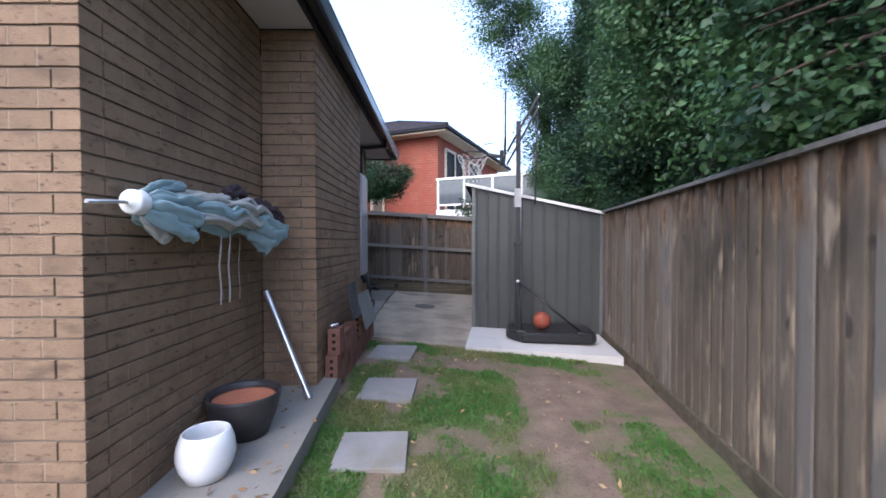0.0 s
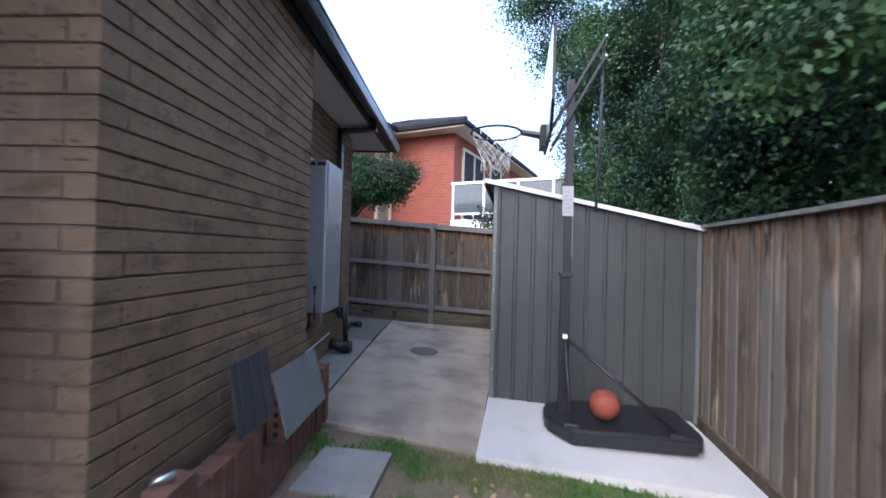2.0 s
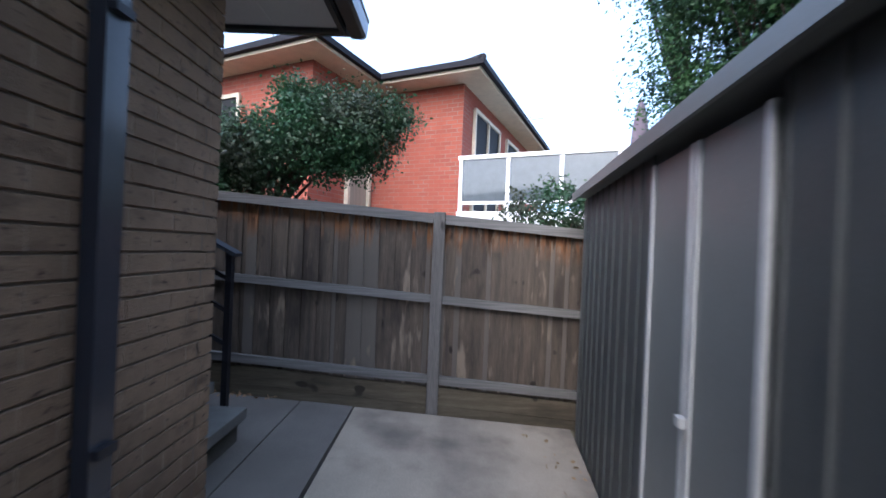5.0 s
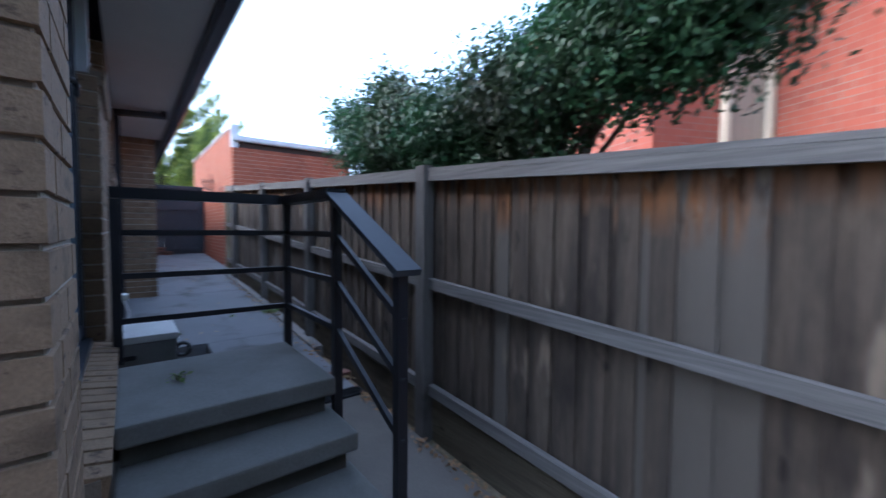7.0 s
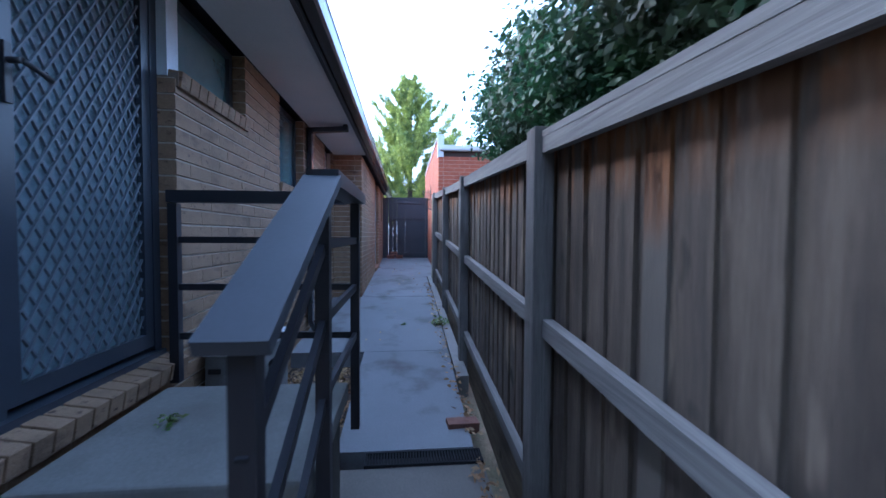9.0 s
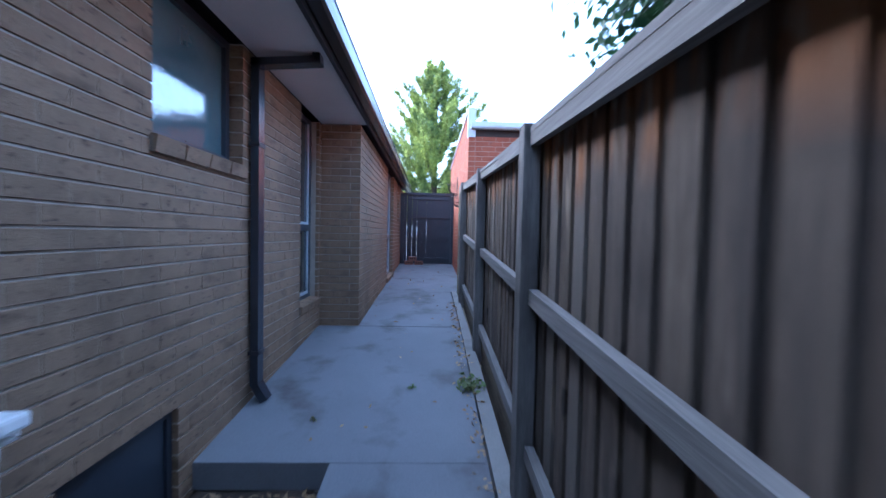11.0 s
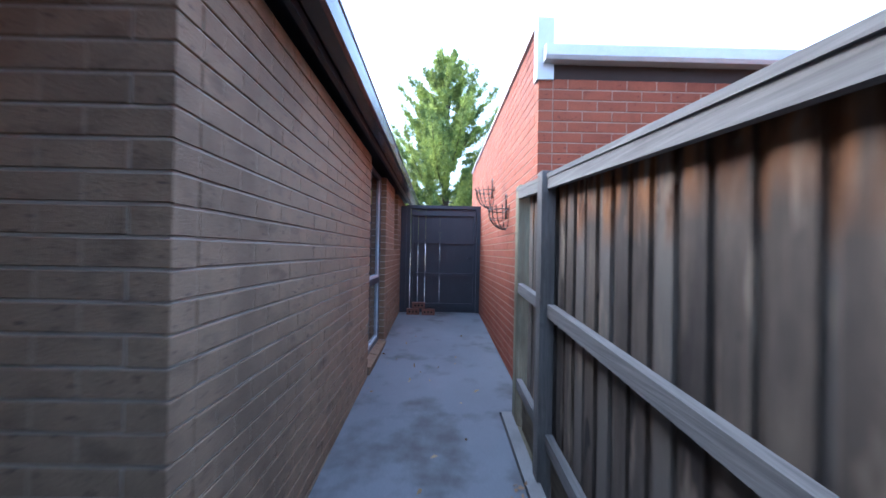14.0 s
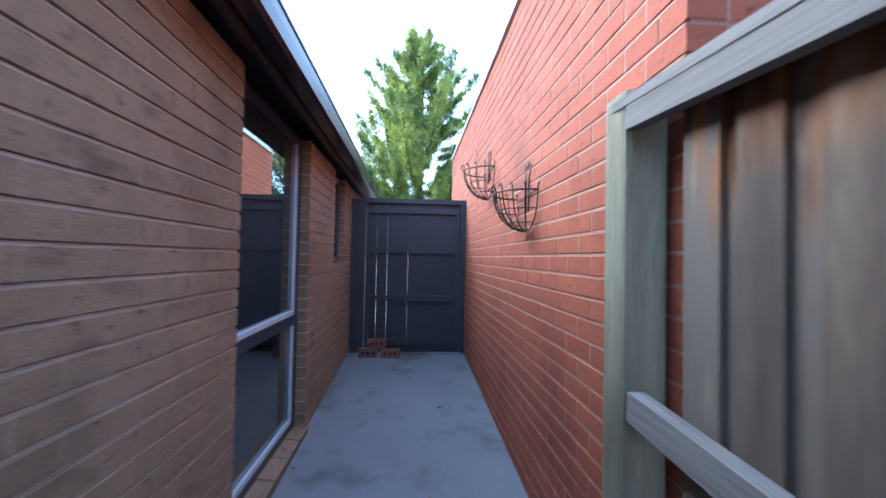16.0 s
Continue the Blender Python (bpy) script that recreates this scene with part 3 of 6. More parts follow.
        r = new("upright_joints", me3)
        r.parent = ob
        tagged(r, kind="stuff")


# the house: every face listed so that its outside lies to the right
brick_wall("wall_south", (-6.0, 1.76), (-1.03, 1.76), -0.3, 2.98, [], (3.9, 5, 0, 2.9), "brown flecked brick house wall facing the lawn", ends=(0, 1))
brick_wall("wall_recess_1", (-1.03, 1.76), (-1.03, 3.43), -0.15, 2.98, [], (0, 1.6, -0.2, 2.6), "brown flecked brick wall behind the furled umbrella", ends=(2, 0))
brick_wall("wall_pier_1", (-1.025, 3.43), (-0.58, 3.43), -0.12, 2.98, [], (0, 1, -0.2, 3), "short brown brick return wall", ends=(0, 1))
brick_wall("wall_east", (-0.58, 3.43), (-0.58, 5.28), -0.15, 2.98, [], (0, 2, 0.1, 2.98), "brown brick wall with raked dark joints", ends=(2, 1))
brick_wall("wall_return", (-0.58, 5.28), (-1.0, 5.28), -0.12, 2.98, [], (0, 1, -0.2, 3), "brown brick end wall beside the water heater", ends=(2, 0))
brick_wall("wall_heater", (-1.0, 5.28), (-1.0, 8.0), -0.1, 2.98, [], (1.3, 2.72, 0, 2.98), "shaded brown brick wall behind the water heater", ends=(0, 1))
# north face, measured west from the corner
def nx(x):
    return -1.0 - x


DOOR_Z = 1.02
brick_wall("wall_north_1", (-1.0, 8.0), (-7.68, 8.0), -0.1, 2.98,
           [(0.44, 2.02, DOOR_Z - 0.12, 2.99), (2.02, 2.96, 2.46, 2.99), (3.79, 4.70, 2.10, 2.99), (3.28, 3.98, 0.0, 0.74), (5.95, 6.60, 0.86, 2.99)],
           (3.3, 6.7, 0.5, 2.7), "brown brick house wall along the side path", BRICK, MORTAR_PALE, ends=(2, 0), rake=0.008)
brick_wall("wall_pier_2", (-7.68, 8.0), (-7.68, 8.47), 0.4, 2.98, [], (0, 1, 0, 3), "shaded brown brick return wall", BRICK, MORTAR_PALE, ends=(0, 1), rake=0.008)
brick_wall("wall_north_2", (-7.68, 8.47), (-16.0, 8.47), 0.3, 2.98, [(3.06, 4.28, 0.74, 2.99), (5.27, 5.85, 2.02, 2.99)],
           (0, 3.1, 0.6, 2.9), "long brown brick house wall with raked joints", BRICK, MORTAR_PALE, ends=(2, 0), rake=0.008)
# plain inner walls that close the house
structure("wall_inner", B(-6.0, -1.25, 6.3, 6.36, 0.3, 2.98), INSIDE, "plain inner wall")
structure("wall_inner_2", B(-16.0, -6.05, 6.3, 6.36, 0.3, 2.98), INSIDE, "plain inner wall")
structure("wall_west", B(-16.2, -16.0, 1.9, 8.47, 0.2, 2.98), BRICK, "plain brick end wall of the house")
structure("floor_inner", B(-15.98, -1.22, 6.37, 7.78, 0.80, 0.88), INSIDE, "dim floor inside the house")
structure("ceiling", B(-15.98, -1.22, 2.12, 7.78, 2.90, 2.96), SOFFIT, "plain plaster ceiling")

# eaves: soffit, fascia, gutter, roof
bm = bmesh.new()
box(bm, -0.995, -0.575, 5.29, 8.55, SOFFIT_Z, SOFFIT_Z + 0.02)
box(bm, -1.025, -0.575, 1.45, 3.42, SOFFIT_Z, SOFFIT_Z + 0.02)
box(bm, -6.0, -1.03, 1.45, 1.755, SOFFIT_Z, SOFFIT_Z + 0.02)
box(bm, -7.675, -0.998, 8.005, 8.55, SOFFIT_Z, SOFFIT_Z + 0.02)
structure("soffit", bm, SOFFIT, "pale painted flat eaves lining", "eaves")
bm = bmesh.new()
box(bm, -0.575, -0.545, 1.42, 8.58, 2.955, 3.13)
box(bm, -16.2, -0.578, 8.553, 8.583, 2.955, 3.13)
box(bm, -6.0, -0.577, 1.42, 1.45, 2.955, 3.13)
structure("fascia", bm, DARK, "dark painted timber fascia board", "eaves")


def gutter(name, a, b, side):
    """A quad gutter from a to b; side points outwards."""
    bm = bmesh.new()
    s = Vector((*side, 0))
    prof = [(0.0, 3.125), (0.0, 3.005), (0.02, 2.995), (0.085, 2.995), (0.105, 3.012), (0.112, 3.06), (0.112, 3.115), (0.118, 3.125), (0.126, 3.12), (0.126, 3.105),
            (0.120, 3.10), (0.118, 3.06), (0.110, 3.005), (0.09, 2.988), (0.015, 2.988), (-0.004, 3.0)]
    ring = [Vector((*a, 0)) + s * d + Vector((0, 0, z)) for d, z in prof]
    prism(bm, ring, Vector((*b, 0)) - Vector((*a, 0)))
    return structure(name, bm, GUTTER, "glossy black quad gutter along the eaves", "gutter")


gutter("gutter_east", (-0.541, 1.40), (-0.541, 8.705), (1, 0))
gutter("gutter_north", (-0.545, 8.587), (-16.2, 8.587), (0, 1))
bm = bmesh.new()
a = [bm.verts.new(p) for p in ((-0.50, 8.65, 3.14), (-0.50, 1.38, 3.14), (-16.2, 1.38, 3.14), (-16.2, 8.65, 3.14), (-4.0, 5.0, 4.4), (-12.7, 5.0, 4.4))]
for f in ((0, 4, 1), (1, 4, 5, 2), (2, 5, 3), (3, 5, 4, 0), (0, 1, 2, 3)):
    bm.faces.new([a[i] for i in f])
bmesh.ops.recalc_face_normals(bm, faces=bm.faces)
structure("roof", bm, TILE, "dark tiled hip roof of the house", "roof")

# ---------------------------------------------------------------- windows and door


def window_in(name, a0, a1, z0, z1, yface, label, mid=None, frost=False, set_back=0.09):
    """A framed window in the north face between x = a1 and a0 (a0 > a1), with panes and sill."""
    y = yface - set_back
    ob = tagged(thing(name, (0, 0, 0), label, "window"), kind="structure")
    bm = bmesh.new()
    w = 0.05
    box(bm, a1, a1 + w, y - 0.06, y, z0, z1)
    box(bm, a0 - w, a0, y - 0.06, y, z0, z1)
    box(bm, a1 + w, a0 - w, y - 0.06, y, z0, z0 + w)
    box(bm, a1 + w, a0 - w, y - 0.06, y, z1 - w, z1)
    if mid:
        box(bm, a1 + w, a0 - w, y - 0.06, y + 0.002, mid - 0.035, mid + 0.035)
    part("window_frame", bm, FRAME, ob)
    for lo, hi in ((z0 + w, mid - 0.035), (mid + 0.035, z1 - w)) if mid else ((z0 + w, z1 - w),):
        g = part("pane", B(a1 + w, a0 - w, y - 0.036, y - 0.030, lo, hi), FROST if frost else REFLECT if hi > 2 else GLASS, ob)
        g.visible_shadow = False
        if mid:
            # pale strips paint the sky light caught on the inner reveal
            bm = bmesh.new()
            box(bm, a1 + w, a1 + w + 0.022, y - 0.028, y - 0.008, lo, hi)
            box(bm, a0 - w - 0.022, a0 - w, y - 0.028, y - 0.008, lo, hi)
            box(bm, a1 + w + 0.022, a0 - w - 0.022, y - 0.028, y - 0.006, lo, lo + 0.03)
            part("sash", bm, SASH, ob)
    return ob


def brick_sill(name, a0, a1, z, yface, n, label, parentless=True):
    """Bricks on edge as a sill, sloping out."""
    ob = tagged(thing(name, (0, 0, 0), label, "sill"), kind="structure")
    w = (a0 - a1) / n
    me_ = None
    for i in range(n):
        if me_ is None:
            me_ = mesh_of("brick", box(bmesh.new(), -w / 2 + 0.005, w / 2 - 0.005, -0.10, 0.035, -0.085, 0.0, 0.004), BRICK)
        b = new("brick", me_)
        b.parent = ob
        b.matrix_world = Matrix.Translation((a1 + (i + 0.5) * w, yface, z + random.uniform(-0.002, 0.002))) @ Matrix.Rotation(radians(-9), 4, 'X')
    part("mortar", B(a1, a0, yface - 0.10, yface + 0.012, z - 0.085, z - 0.012), MORTAR, ob)
    return ob


window_in("window_1", nx(2.13), nx(2.95), 2.50, 2.975, 8.0, "frosted highlight window with dark frame", frost=True)
window_in("window_2", nx(3.80), nx(4.69), 2.14, 2.975, 8.0, "frosted bathroom window with dark frame", frost=True)
window_in("window_3", nx(5.96), nx(6.59), 0.93, 2.975, 8.0, "tall dark-framed window with lower sash", mid=1.74)
window_in("window_4", -10.75, -11.95, 0.82, 2.975, 8.47, "tall dark-framed window with glints painted along the sash", mid=1.63, set_back=0.07)
window_in("window_5", -12.96, -13.52, 2.05, 2.975, 8.47, "small dark-framed highlight window", set_back=0.07)
structure("side_panel", B(nx(2.128), nx(2.022), 7.90, 7.96, 2.47, 2.976), SASH, "pale blue-grey painted panel between door and window", "panel")
brick_sill("sill_1", nx(2.03), nx(2.98), 2.50, 8.0, 10, "brick sill under the highlight window")
brick_sill("sill_2", nx(3.77), nx(4.72), 2.14, 8.0, 4, "brick sill under the bathroom window")
brick_sill("sill_3", nx(5.93), nx(6.62), 0.925, 8.0, 3, "brick sill under the tall window")
brick_sill("sill_4", -10.72, -11.98, 0.815, 8.47, 5, "brick sill under the tall window")

# rear door with sidelight and diamond security screen
door = tagged(thing("door_1", (0, 0, 0), "dark-framed rear door with diamond security screen, closed", "door"), kind="structure")
ym = 7.91
bm = bmesh.new()
for a, b in ((-1.445, -1.495), (-2.13, -2.185), (-2.965, -3.02)):
    box(bm, b, a, ym - 0.09, ym, DOOR_Z, 2.975)
box(bm, -2.965, -2.185, ym - 0.09, ym, 2.92, 2.975)
box(bm, -2.13, -1.495, ym - 0.09, ym, 2.92, 2.975)
box(bm, -2.13, -1.495, ym - 0.09, ym - 0.002, 1.80, 1.87)
box(bm, -2.13, -1.495, ym - 0.09, ym - 0.002, DOOR_Z, DOOR_Z + 0.05)
part("door_frame", bm, FRAME, door)
for lo, hi in ((DOOR_Z + 0.05, 1.80), (1.87, 2.92)):
    g = part("pane", B(-2.13, -1.495, ym - 0.05, ym - 0.044, lo, hi), REFLECT if lo > 1.5 else GLASS, door, "sidelight glass")
    g.visible_shadow = False
part("curtain", B(-2.128, -1.98, ym - 0.085, ym - 0.075, DOOR_Z + 0.05, 1.80), BLIND, door, "pale curtain behind the sidelight")
part("blind", B(-1.978, -1.497, ym - 0.089, ym - 0.080, DOOR_Z + 0.05, 1.80), DOORP, door, "blue-grey blind behind the sidelight")
# pale strip paints the bright reflection along the foot of each pane
for z in (DOOR_Z + 0.05, 1.87):
    part("sash", B(-2.128, -1.497, ym - 0.043, ym - 0.012, z, z + 0.022), SASH, door)
leaf = bmesh.new()
for a, b, lo, hi in ((-2.185, -2.245, DOOR_Z + 0.03, 2.92), (-2.905, -2.965, DOOR_Z + 0.03, 2.92)):
    box(leaf, b, a, ym - 0.035, ym - 0.006, lo, hi)
box(leaf, -2.905, -2.245, ym - 0.035, ym - 0.006, DOOR_Z + 0.03, DOOR_Z + 0.10)
box(leaf, -2.905, -2.245, ym - 0.035, ym - 0.006, 2.85, 2.92)
screen = part("screen_door", leaf, FRAME, door)
bm = bmesh.new()
x0, x1, lo, hi, pitch = -2.905, -2.245, DOOR_Z + 0.10, 2.85, 0.062
slope = 1.55
span = (x1 - x0) * slope
k = lo - span
while k < hi:
    for flip in (0, 1):
        pts = []
        za, zb = k, k + span
        t0, t1 = max(0, (lo - za) / span), min(1, (hi - za) / span)
        if t1 - t0 > 0.01:
            pa = (x0 + t0 * (x1 - x0) if not flip else x1 - t0 * (x1 - x0), ym - (0.020 if flip else 0.026), za + t0 * span)
            pb = (x0 + t1 * (x1 - x0) if not flip else x1 - t1 * (x1 - x0), ym - (0.020 if flip else 0.026), za + t1 * span)
            beam(bm, pa, pb, 0.007, 0.012, (0, 1, 0))
    k += pitch * slope
part("diamond_grille", bm, GRILLE, screen, "grey diamond mesh grille")
part("door_leaf", B(-2.965, -2.185, ym - 0.085, ym - 0.055, DOOR_Z + 0.01, 2.92), DOORP, door, "pale blue-grey door panel behind the screen")
bm = bmesh.new()
box(bm, -2.232, -2.202, ym - 0.004, ym + 0.008, 2.06, 2.26, 0.003)
part("lock_plate", bm, BLACK, screen)
bm = bmesh.new()
tube(bm, [(-2.217, ym + 0.005, 2.20), (-2.217, ym + 0.05, 2.20)], 0.011)
tube(bm, [(-2.217, ym + 0.048, 2.20), (-2.26, ym + 0.052, 2.19), (-2.335, ym + 0.045, 2.175)], 0.010)
part("lever_handle", bm, BLACK, screen)
structure("threshold", B(-3.01, -1.45, ym - 0.09, ym + 0.03, DOOR_Z - 0.035, DOOR_Z + 0.005), FRAME, "dark metal door threshold", "threshold")
brick_sill("sill_door", -1.44, -3.02, DOOR_Z - 0.035, 8.02, 19, "brown bricks on edge under the door")

# downpipes with a dropper under the eaves
def downpipe(name, x, y, side, z0, label):
    ob = thing(name, (0, 0, 0), label, "downpipe")
    sx, sy = side
    ox, oy = x + sx * 0.46, y + sy * 0.46
    bm = bmesh.new()
    beam(bm, (x, y, z0 + 0.12), (x, y, 2.93), 0.095, 0.058, (sx, sy, 0))
    part("pipe", bm, PIPE, ob)
    bm = bmesh.new()
    beam(bm, (x - sx * 0.03, y - sy * 0.03, 2.90), (ox, oy, 2.935), 0.095, 0.055)
    part("offset_arm", bm, PIPE, ob)
    bm = bmesh.new()
    beam(bm, (ox - sx * 0.03, oy - sy * 0.03, 2.92), (ox - sx * 0.03, oy - sy * 0.03, 3.02), 0.095, 0.055, (sx, sy, 0))
    part("outlet", bm, PIPE, ob)
    bm = bmesh.new()
    beam(bm, (x, y, z0 + 0.13), (x + sx * 0.07, y + sy * 0.07, z0 + 0.005), 0.095, 0.058, (sx, sy, 0))
    part("shoe", bm, PIPE, ob)
    for z in (z0 + 0.35, 2.3):
        part("strap", B(x - 0.055 - 0.006 * abs(sx), x + 0.055, y - 0.04, y + 0.036, z, z + 0.03), DARK, ob)
    return ob


downpipe("downpipe", -0.955, 7.27, (1, 0), 0.50, "black downpipe fixed at the house corner")
downpipe("downpipe", -5.83, 8.045, (0, 1), path_z(-5.83), "black downpipe fixed to the brick wall")

# ---------------------------------------------------------------- fences


def fence_top(x):
    return 1.887 - 0.0648 * (x - 0.1) + lerp(x, [(-2.5, 0.006), (-5.5, -0.006)])


def fence_y(x):
    return 0.042 * max(0.0, min(1.0, (-2.4 - x) / 4.4))


def fence_north():
    ob = thing("paling_fence", (0, 0, 0), "weathered grey-brown paling fence with posts, rails and flat capping", "fence")
    posts = [2.55, 0.10, -2.43, -4.81, -6.89, -9.05]
    rails = ((-0.046, 0.064), (-0.803, 0.076), (-1.573, 0.076))
    for px in posts:
        top = fence_top(px)
        part("post", B(px - 0.055, px + 0.055, 9.735 + fence_y(px), 9.822 + fence_y(px), (path_z(px) if px < -3.3 else yard_z(px, 9.7)) - 0.1, top + (0.012 if px > 0.5 else 0.03), bevel=0.006), POST, ob)
    ends = posts + [-9.86]
    for a, b in zip(ends, ends[1:]):
        a, b = a - 0.057, b + 0.057
        if b < -9.5:
            b = -9.86
        for k, (dz, h) in enumerate(rails):
            bm = bmesh.new()
            y = 9.80 if k else 9.785
            beam(bm, (a, y + fence_y(a), fence_top(a) + dz), (b, y + fence_y(b), fence_top(b) + dz), 0.045 if k else 0.035, h)
            part("capping_face" if k == 0 else "rail", bm, RAIL, ob)
    for a, b in ((2.6, -2.4), (-2.403, -5.6), (-5.603, -9.93)):
        bm = bmesh.new()
        beam(bm, (a, 9.829 + fence_y(a), fence_top(a) - 0.0005), (b, 9.829 + fence_y(b), fence_top(b) - 0.0005), 0.126, 0.026)
        part("capping", bm, RAIL, ob)
    rng = random.Random(4)
    me_ = None
    for layer, pitch, y in ((0, 0.150, 9.852), (1, 0.150, 9.8365)):
        x = 2.55 - (0.075 if layer else 0.0)
        while x > -9.73:
            if me_ is None:
                me_ = mesh_of("paling", box(bmesh.new(), -0.5, 0.5, 0, 1, 0, 1), PALING)
            w = rng.uniform(0.096, 0.110) if layer else rng.uniform(0.112, 0.124)
            z0, z1 = fence_top(x) - 1.70, fence_top(x) - 0.016
            b = new("paling", me_)
            b.parent = ob
            b.matrix_world = Matrix.Translation((x + rng.uniform(-0.006, 0.006), y + fence_y(x) + rng.uniform(-0.002, 0.004), z0)) @ Matrix.Rotation(rng.uniform(-0.006, 0.006), 4, 'Y') @ Matrix.Diagonal((w, 0.016, z1 - z0, 1))
            x -= pitch
    for a, b in zip(ends, ends[1:]):
        bm = bmesh.new()
        beam(bm, (a - 0.056, 9.83 + fence_y(a), fence_top(a) - 1.74), (b + 0.056, 9.83 + fence_y(b), fence_top(b) - 1.74), 0.028, 0.17)
        beam(bm, (a - 0.056, 9.832 + fence_y(a), fence_top(a) - 1.92), (b + 0.056, 9.832 + fence_y(b), fence_top(b) - 1.92), 0.024, 0.18)
        part("plinth_board", bm, PLINTH, ob)
    top = fence_top(-9.86)
    part("end_post", B(-9.985, -9.866, 9.812, 9.936, path_z(-9.9) - 0.1, top + 0.04, bevel=0.02), GREENPOST, ob, "pale green treated pine end post")
    return ob


fence_north()


def fence_east():
    ob = thing("paling_fence", F, "sawn brown lapped paling fence with flat capping", "fence")
    rng = random.Random(9)
    base = lambda ly: yard_z(*fx(1.93, ly)) - 0.04
    me_ = mesh_of("paling", box(bmesh.new(), 0, 1, -0.5, 0.5, 0, 1), PALING_E)
    for layer, x in ((0, 1.962), (1, 1.945)):
        y = -10.0 + (0.07 if layer else 0)
        while y < 3.6:
            w = rng.uniform(0.086, 0.098)
            z0 = base(y) + 0.14
            b = new("paling", me_)
            b.parent = ob
            b.matrix_local = Matrix.Translation((x + rng.uniform(-0.003, 0.003), y, z0)) @ Matrix.Rotation(rng.uniform(-0.006, 0.006), 4, 'X') @ Matrix.Diagonal((0.015, w, 1.655 + 0.008 * max(0, -y - 1) - z0, 1))
            y += 0.14
    bm = bmesh.new()
    beam(bm, (1.96, -10, 1.735), (1.96, -1, 1.672), 0.12, 0.03)
    beam(bm, (1.96, -1, 1.672), (1.96, 3.6, 1.672), 0.12, 0.03)
    part("capping", bm, RAIL, ob)
    for a in range(-10, 3, 2):
        bm = bmesh.new()
        beam(bm, (1.935, a, base(a) + 0.05), (1.935, a + 2, base(a + 2) + 0.05), 0.03, 0.20)
        part("plinth_board", bm, PLINTH, ob)
        part("post", B(1.985, 2.08, a, a + 0.09, base(a) - 0.2, 1.64), POST, ob)
    return ob


fence_east()
bm = bmesh.new()
box(bm, -8, 6, -7.0, -6.9, -0.7, 1.5)
structure("fence_south", bm, PALING_E, "plain paling fence that closes the lawn", "fence")

# ---------------------------------------------------------------- things on the lawn side


def shed():
    ob = thing("garden_shed", F, "grey-green ribbed steel garden shed with skillion roof", "shed")
    w, d, zl, zr, z0 = 1.93, 3.38, 2.075, 1.63, -0.17
    ztop = lambda x: zl + (zr - zl) * x / w

    def ribbed(a, b, along, name, zf, flip):
        """A wall sheet with trapezoid ribs from a to b."""
        bm = bmesh.new()
        n, prof = 0, []
        x = a
        while x < b - 0.01:
            for dx, dy in ((0, 0), (0.010, 0.011), (0.034, 0.011), (0.044, 0)):
                if x + dx < b:
                    prof.append((x + dx, dy))
            x += 0.172
        prof.append((b, 0))
        lo, hi = [], []
        for p, q in prof:
            pos = (p, -q) if along == 'x' else (-q if flip else q, p)
            lo.append(bm.verts.new((pos[0], pos[1], z0)))
            hi.append(bm.verts.new((pos[0], pos[1], zf(p))))
        for i in range(len(lo) - 1):
            bm.faces.new((lo[i], lo[i + 1], hi[i + 1], hi[i]))
        s = bmesh.ops.solidify(bm, geom=bm.faces[:], thickness=0.004)
        return part(name, bm, SHED, ob)

    ribbed(0.03, w - 0.03, 'x', "front_sheet", ztop, False)
    ribbed(0.03, 0.75, 'y', "side_sheet", lambda p: zl, True)
    ribbed(1.65, d - 0.03, 'y', "side_sheet", lambda p: zl, True)
    part("back_sheet", B(0.03, w, d - 0.01, d, z0, zr), SHED, ob)
    part("far_side_sheet", B(w - 0.01, w, 0.03, d - 0.03, z0, zr), SHED, ob)
    for nm, y in (("door", 0.76), ("door", 1.205)):
        bm = bmesh.new()
        box(bm, -0.014, 0.004, y, y + 0.43, z0 + 0.06, zl - 0.06)
        dr = part(nm, bm, SHED, ob)
        bm = bmesh.new()
        for a in (y, y + 0.40):
            box(bm, -0.026, -0.014, a, a + 0.03, z0 + 0.06, zl - 0.06)
        part("door_stile", bm, ZINC, dr, "pale zinc door edge")
    part("bolt", B(-0.055, -0.026, 1.17, 1.21, 0.95, 0.99, bevel=0.004), ZINC, ob)
    for x, y in ((0, 0), (w - 0.032, 0), (0, d - 0.03)):
        bm = bmesh.new()
        box(bm, x - 0.004, x + 0.034, y - 0.018, y + 0.02, z0, ztop(x) - 0.01)
        part("corner_flashing", bm, SHED, ob)
    bm = bmesh.new()
    prism(bm, [(-0.09, -0.04, ztop(-0.09) + 0.02), (w + 0.02, -0.04, ztop(w) + 0.02), (w + 0.02, -0.04, ztop(w) + 0.035), (-0.09, -0.04, ztop(-0.09) + 0.035)], (0, d + 0.08, 0))
    part("roof_sheet", bm, SHED, ob)
    bm = bmesh.new()
    prism(bm, [(-0.10, -0.06, ztop(-0.1) - 0.005), (w + 0.02, -0.06, ztop(w) - 0.005), (w + 0.02, -0.06, ztop(w) + 0.04), (-0.10, -0.06, ztop(-0.1) + 0.04)], (0, 0.018, 0))
    part("roof_trim", bm, WHITE, ob, "white roof edge trim")
    bm = bmesh.new()
    box(bm, -0.11, -0.092, -0.05, d + 0.05, ztop(-0.1) - 0.03, ztop(-0.1) + 0.04)
    part("eaves_trim", bm, SHED, ob)
    for k in range(5):
        part("rivet", B(0.008, 0.02, -0.0225, -0.0185, 0.2 + k * 0.4, 0.212 + k * 0.4), ZINC, ob)


shed()


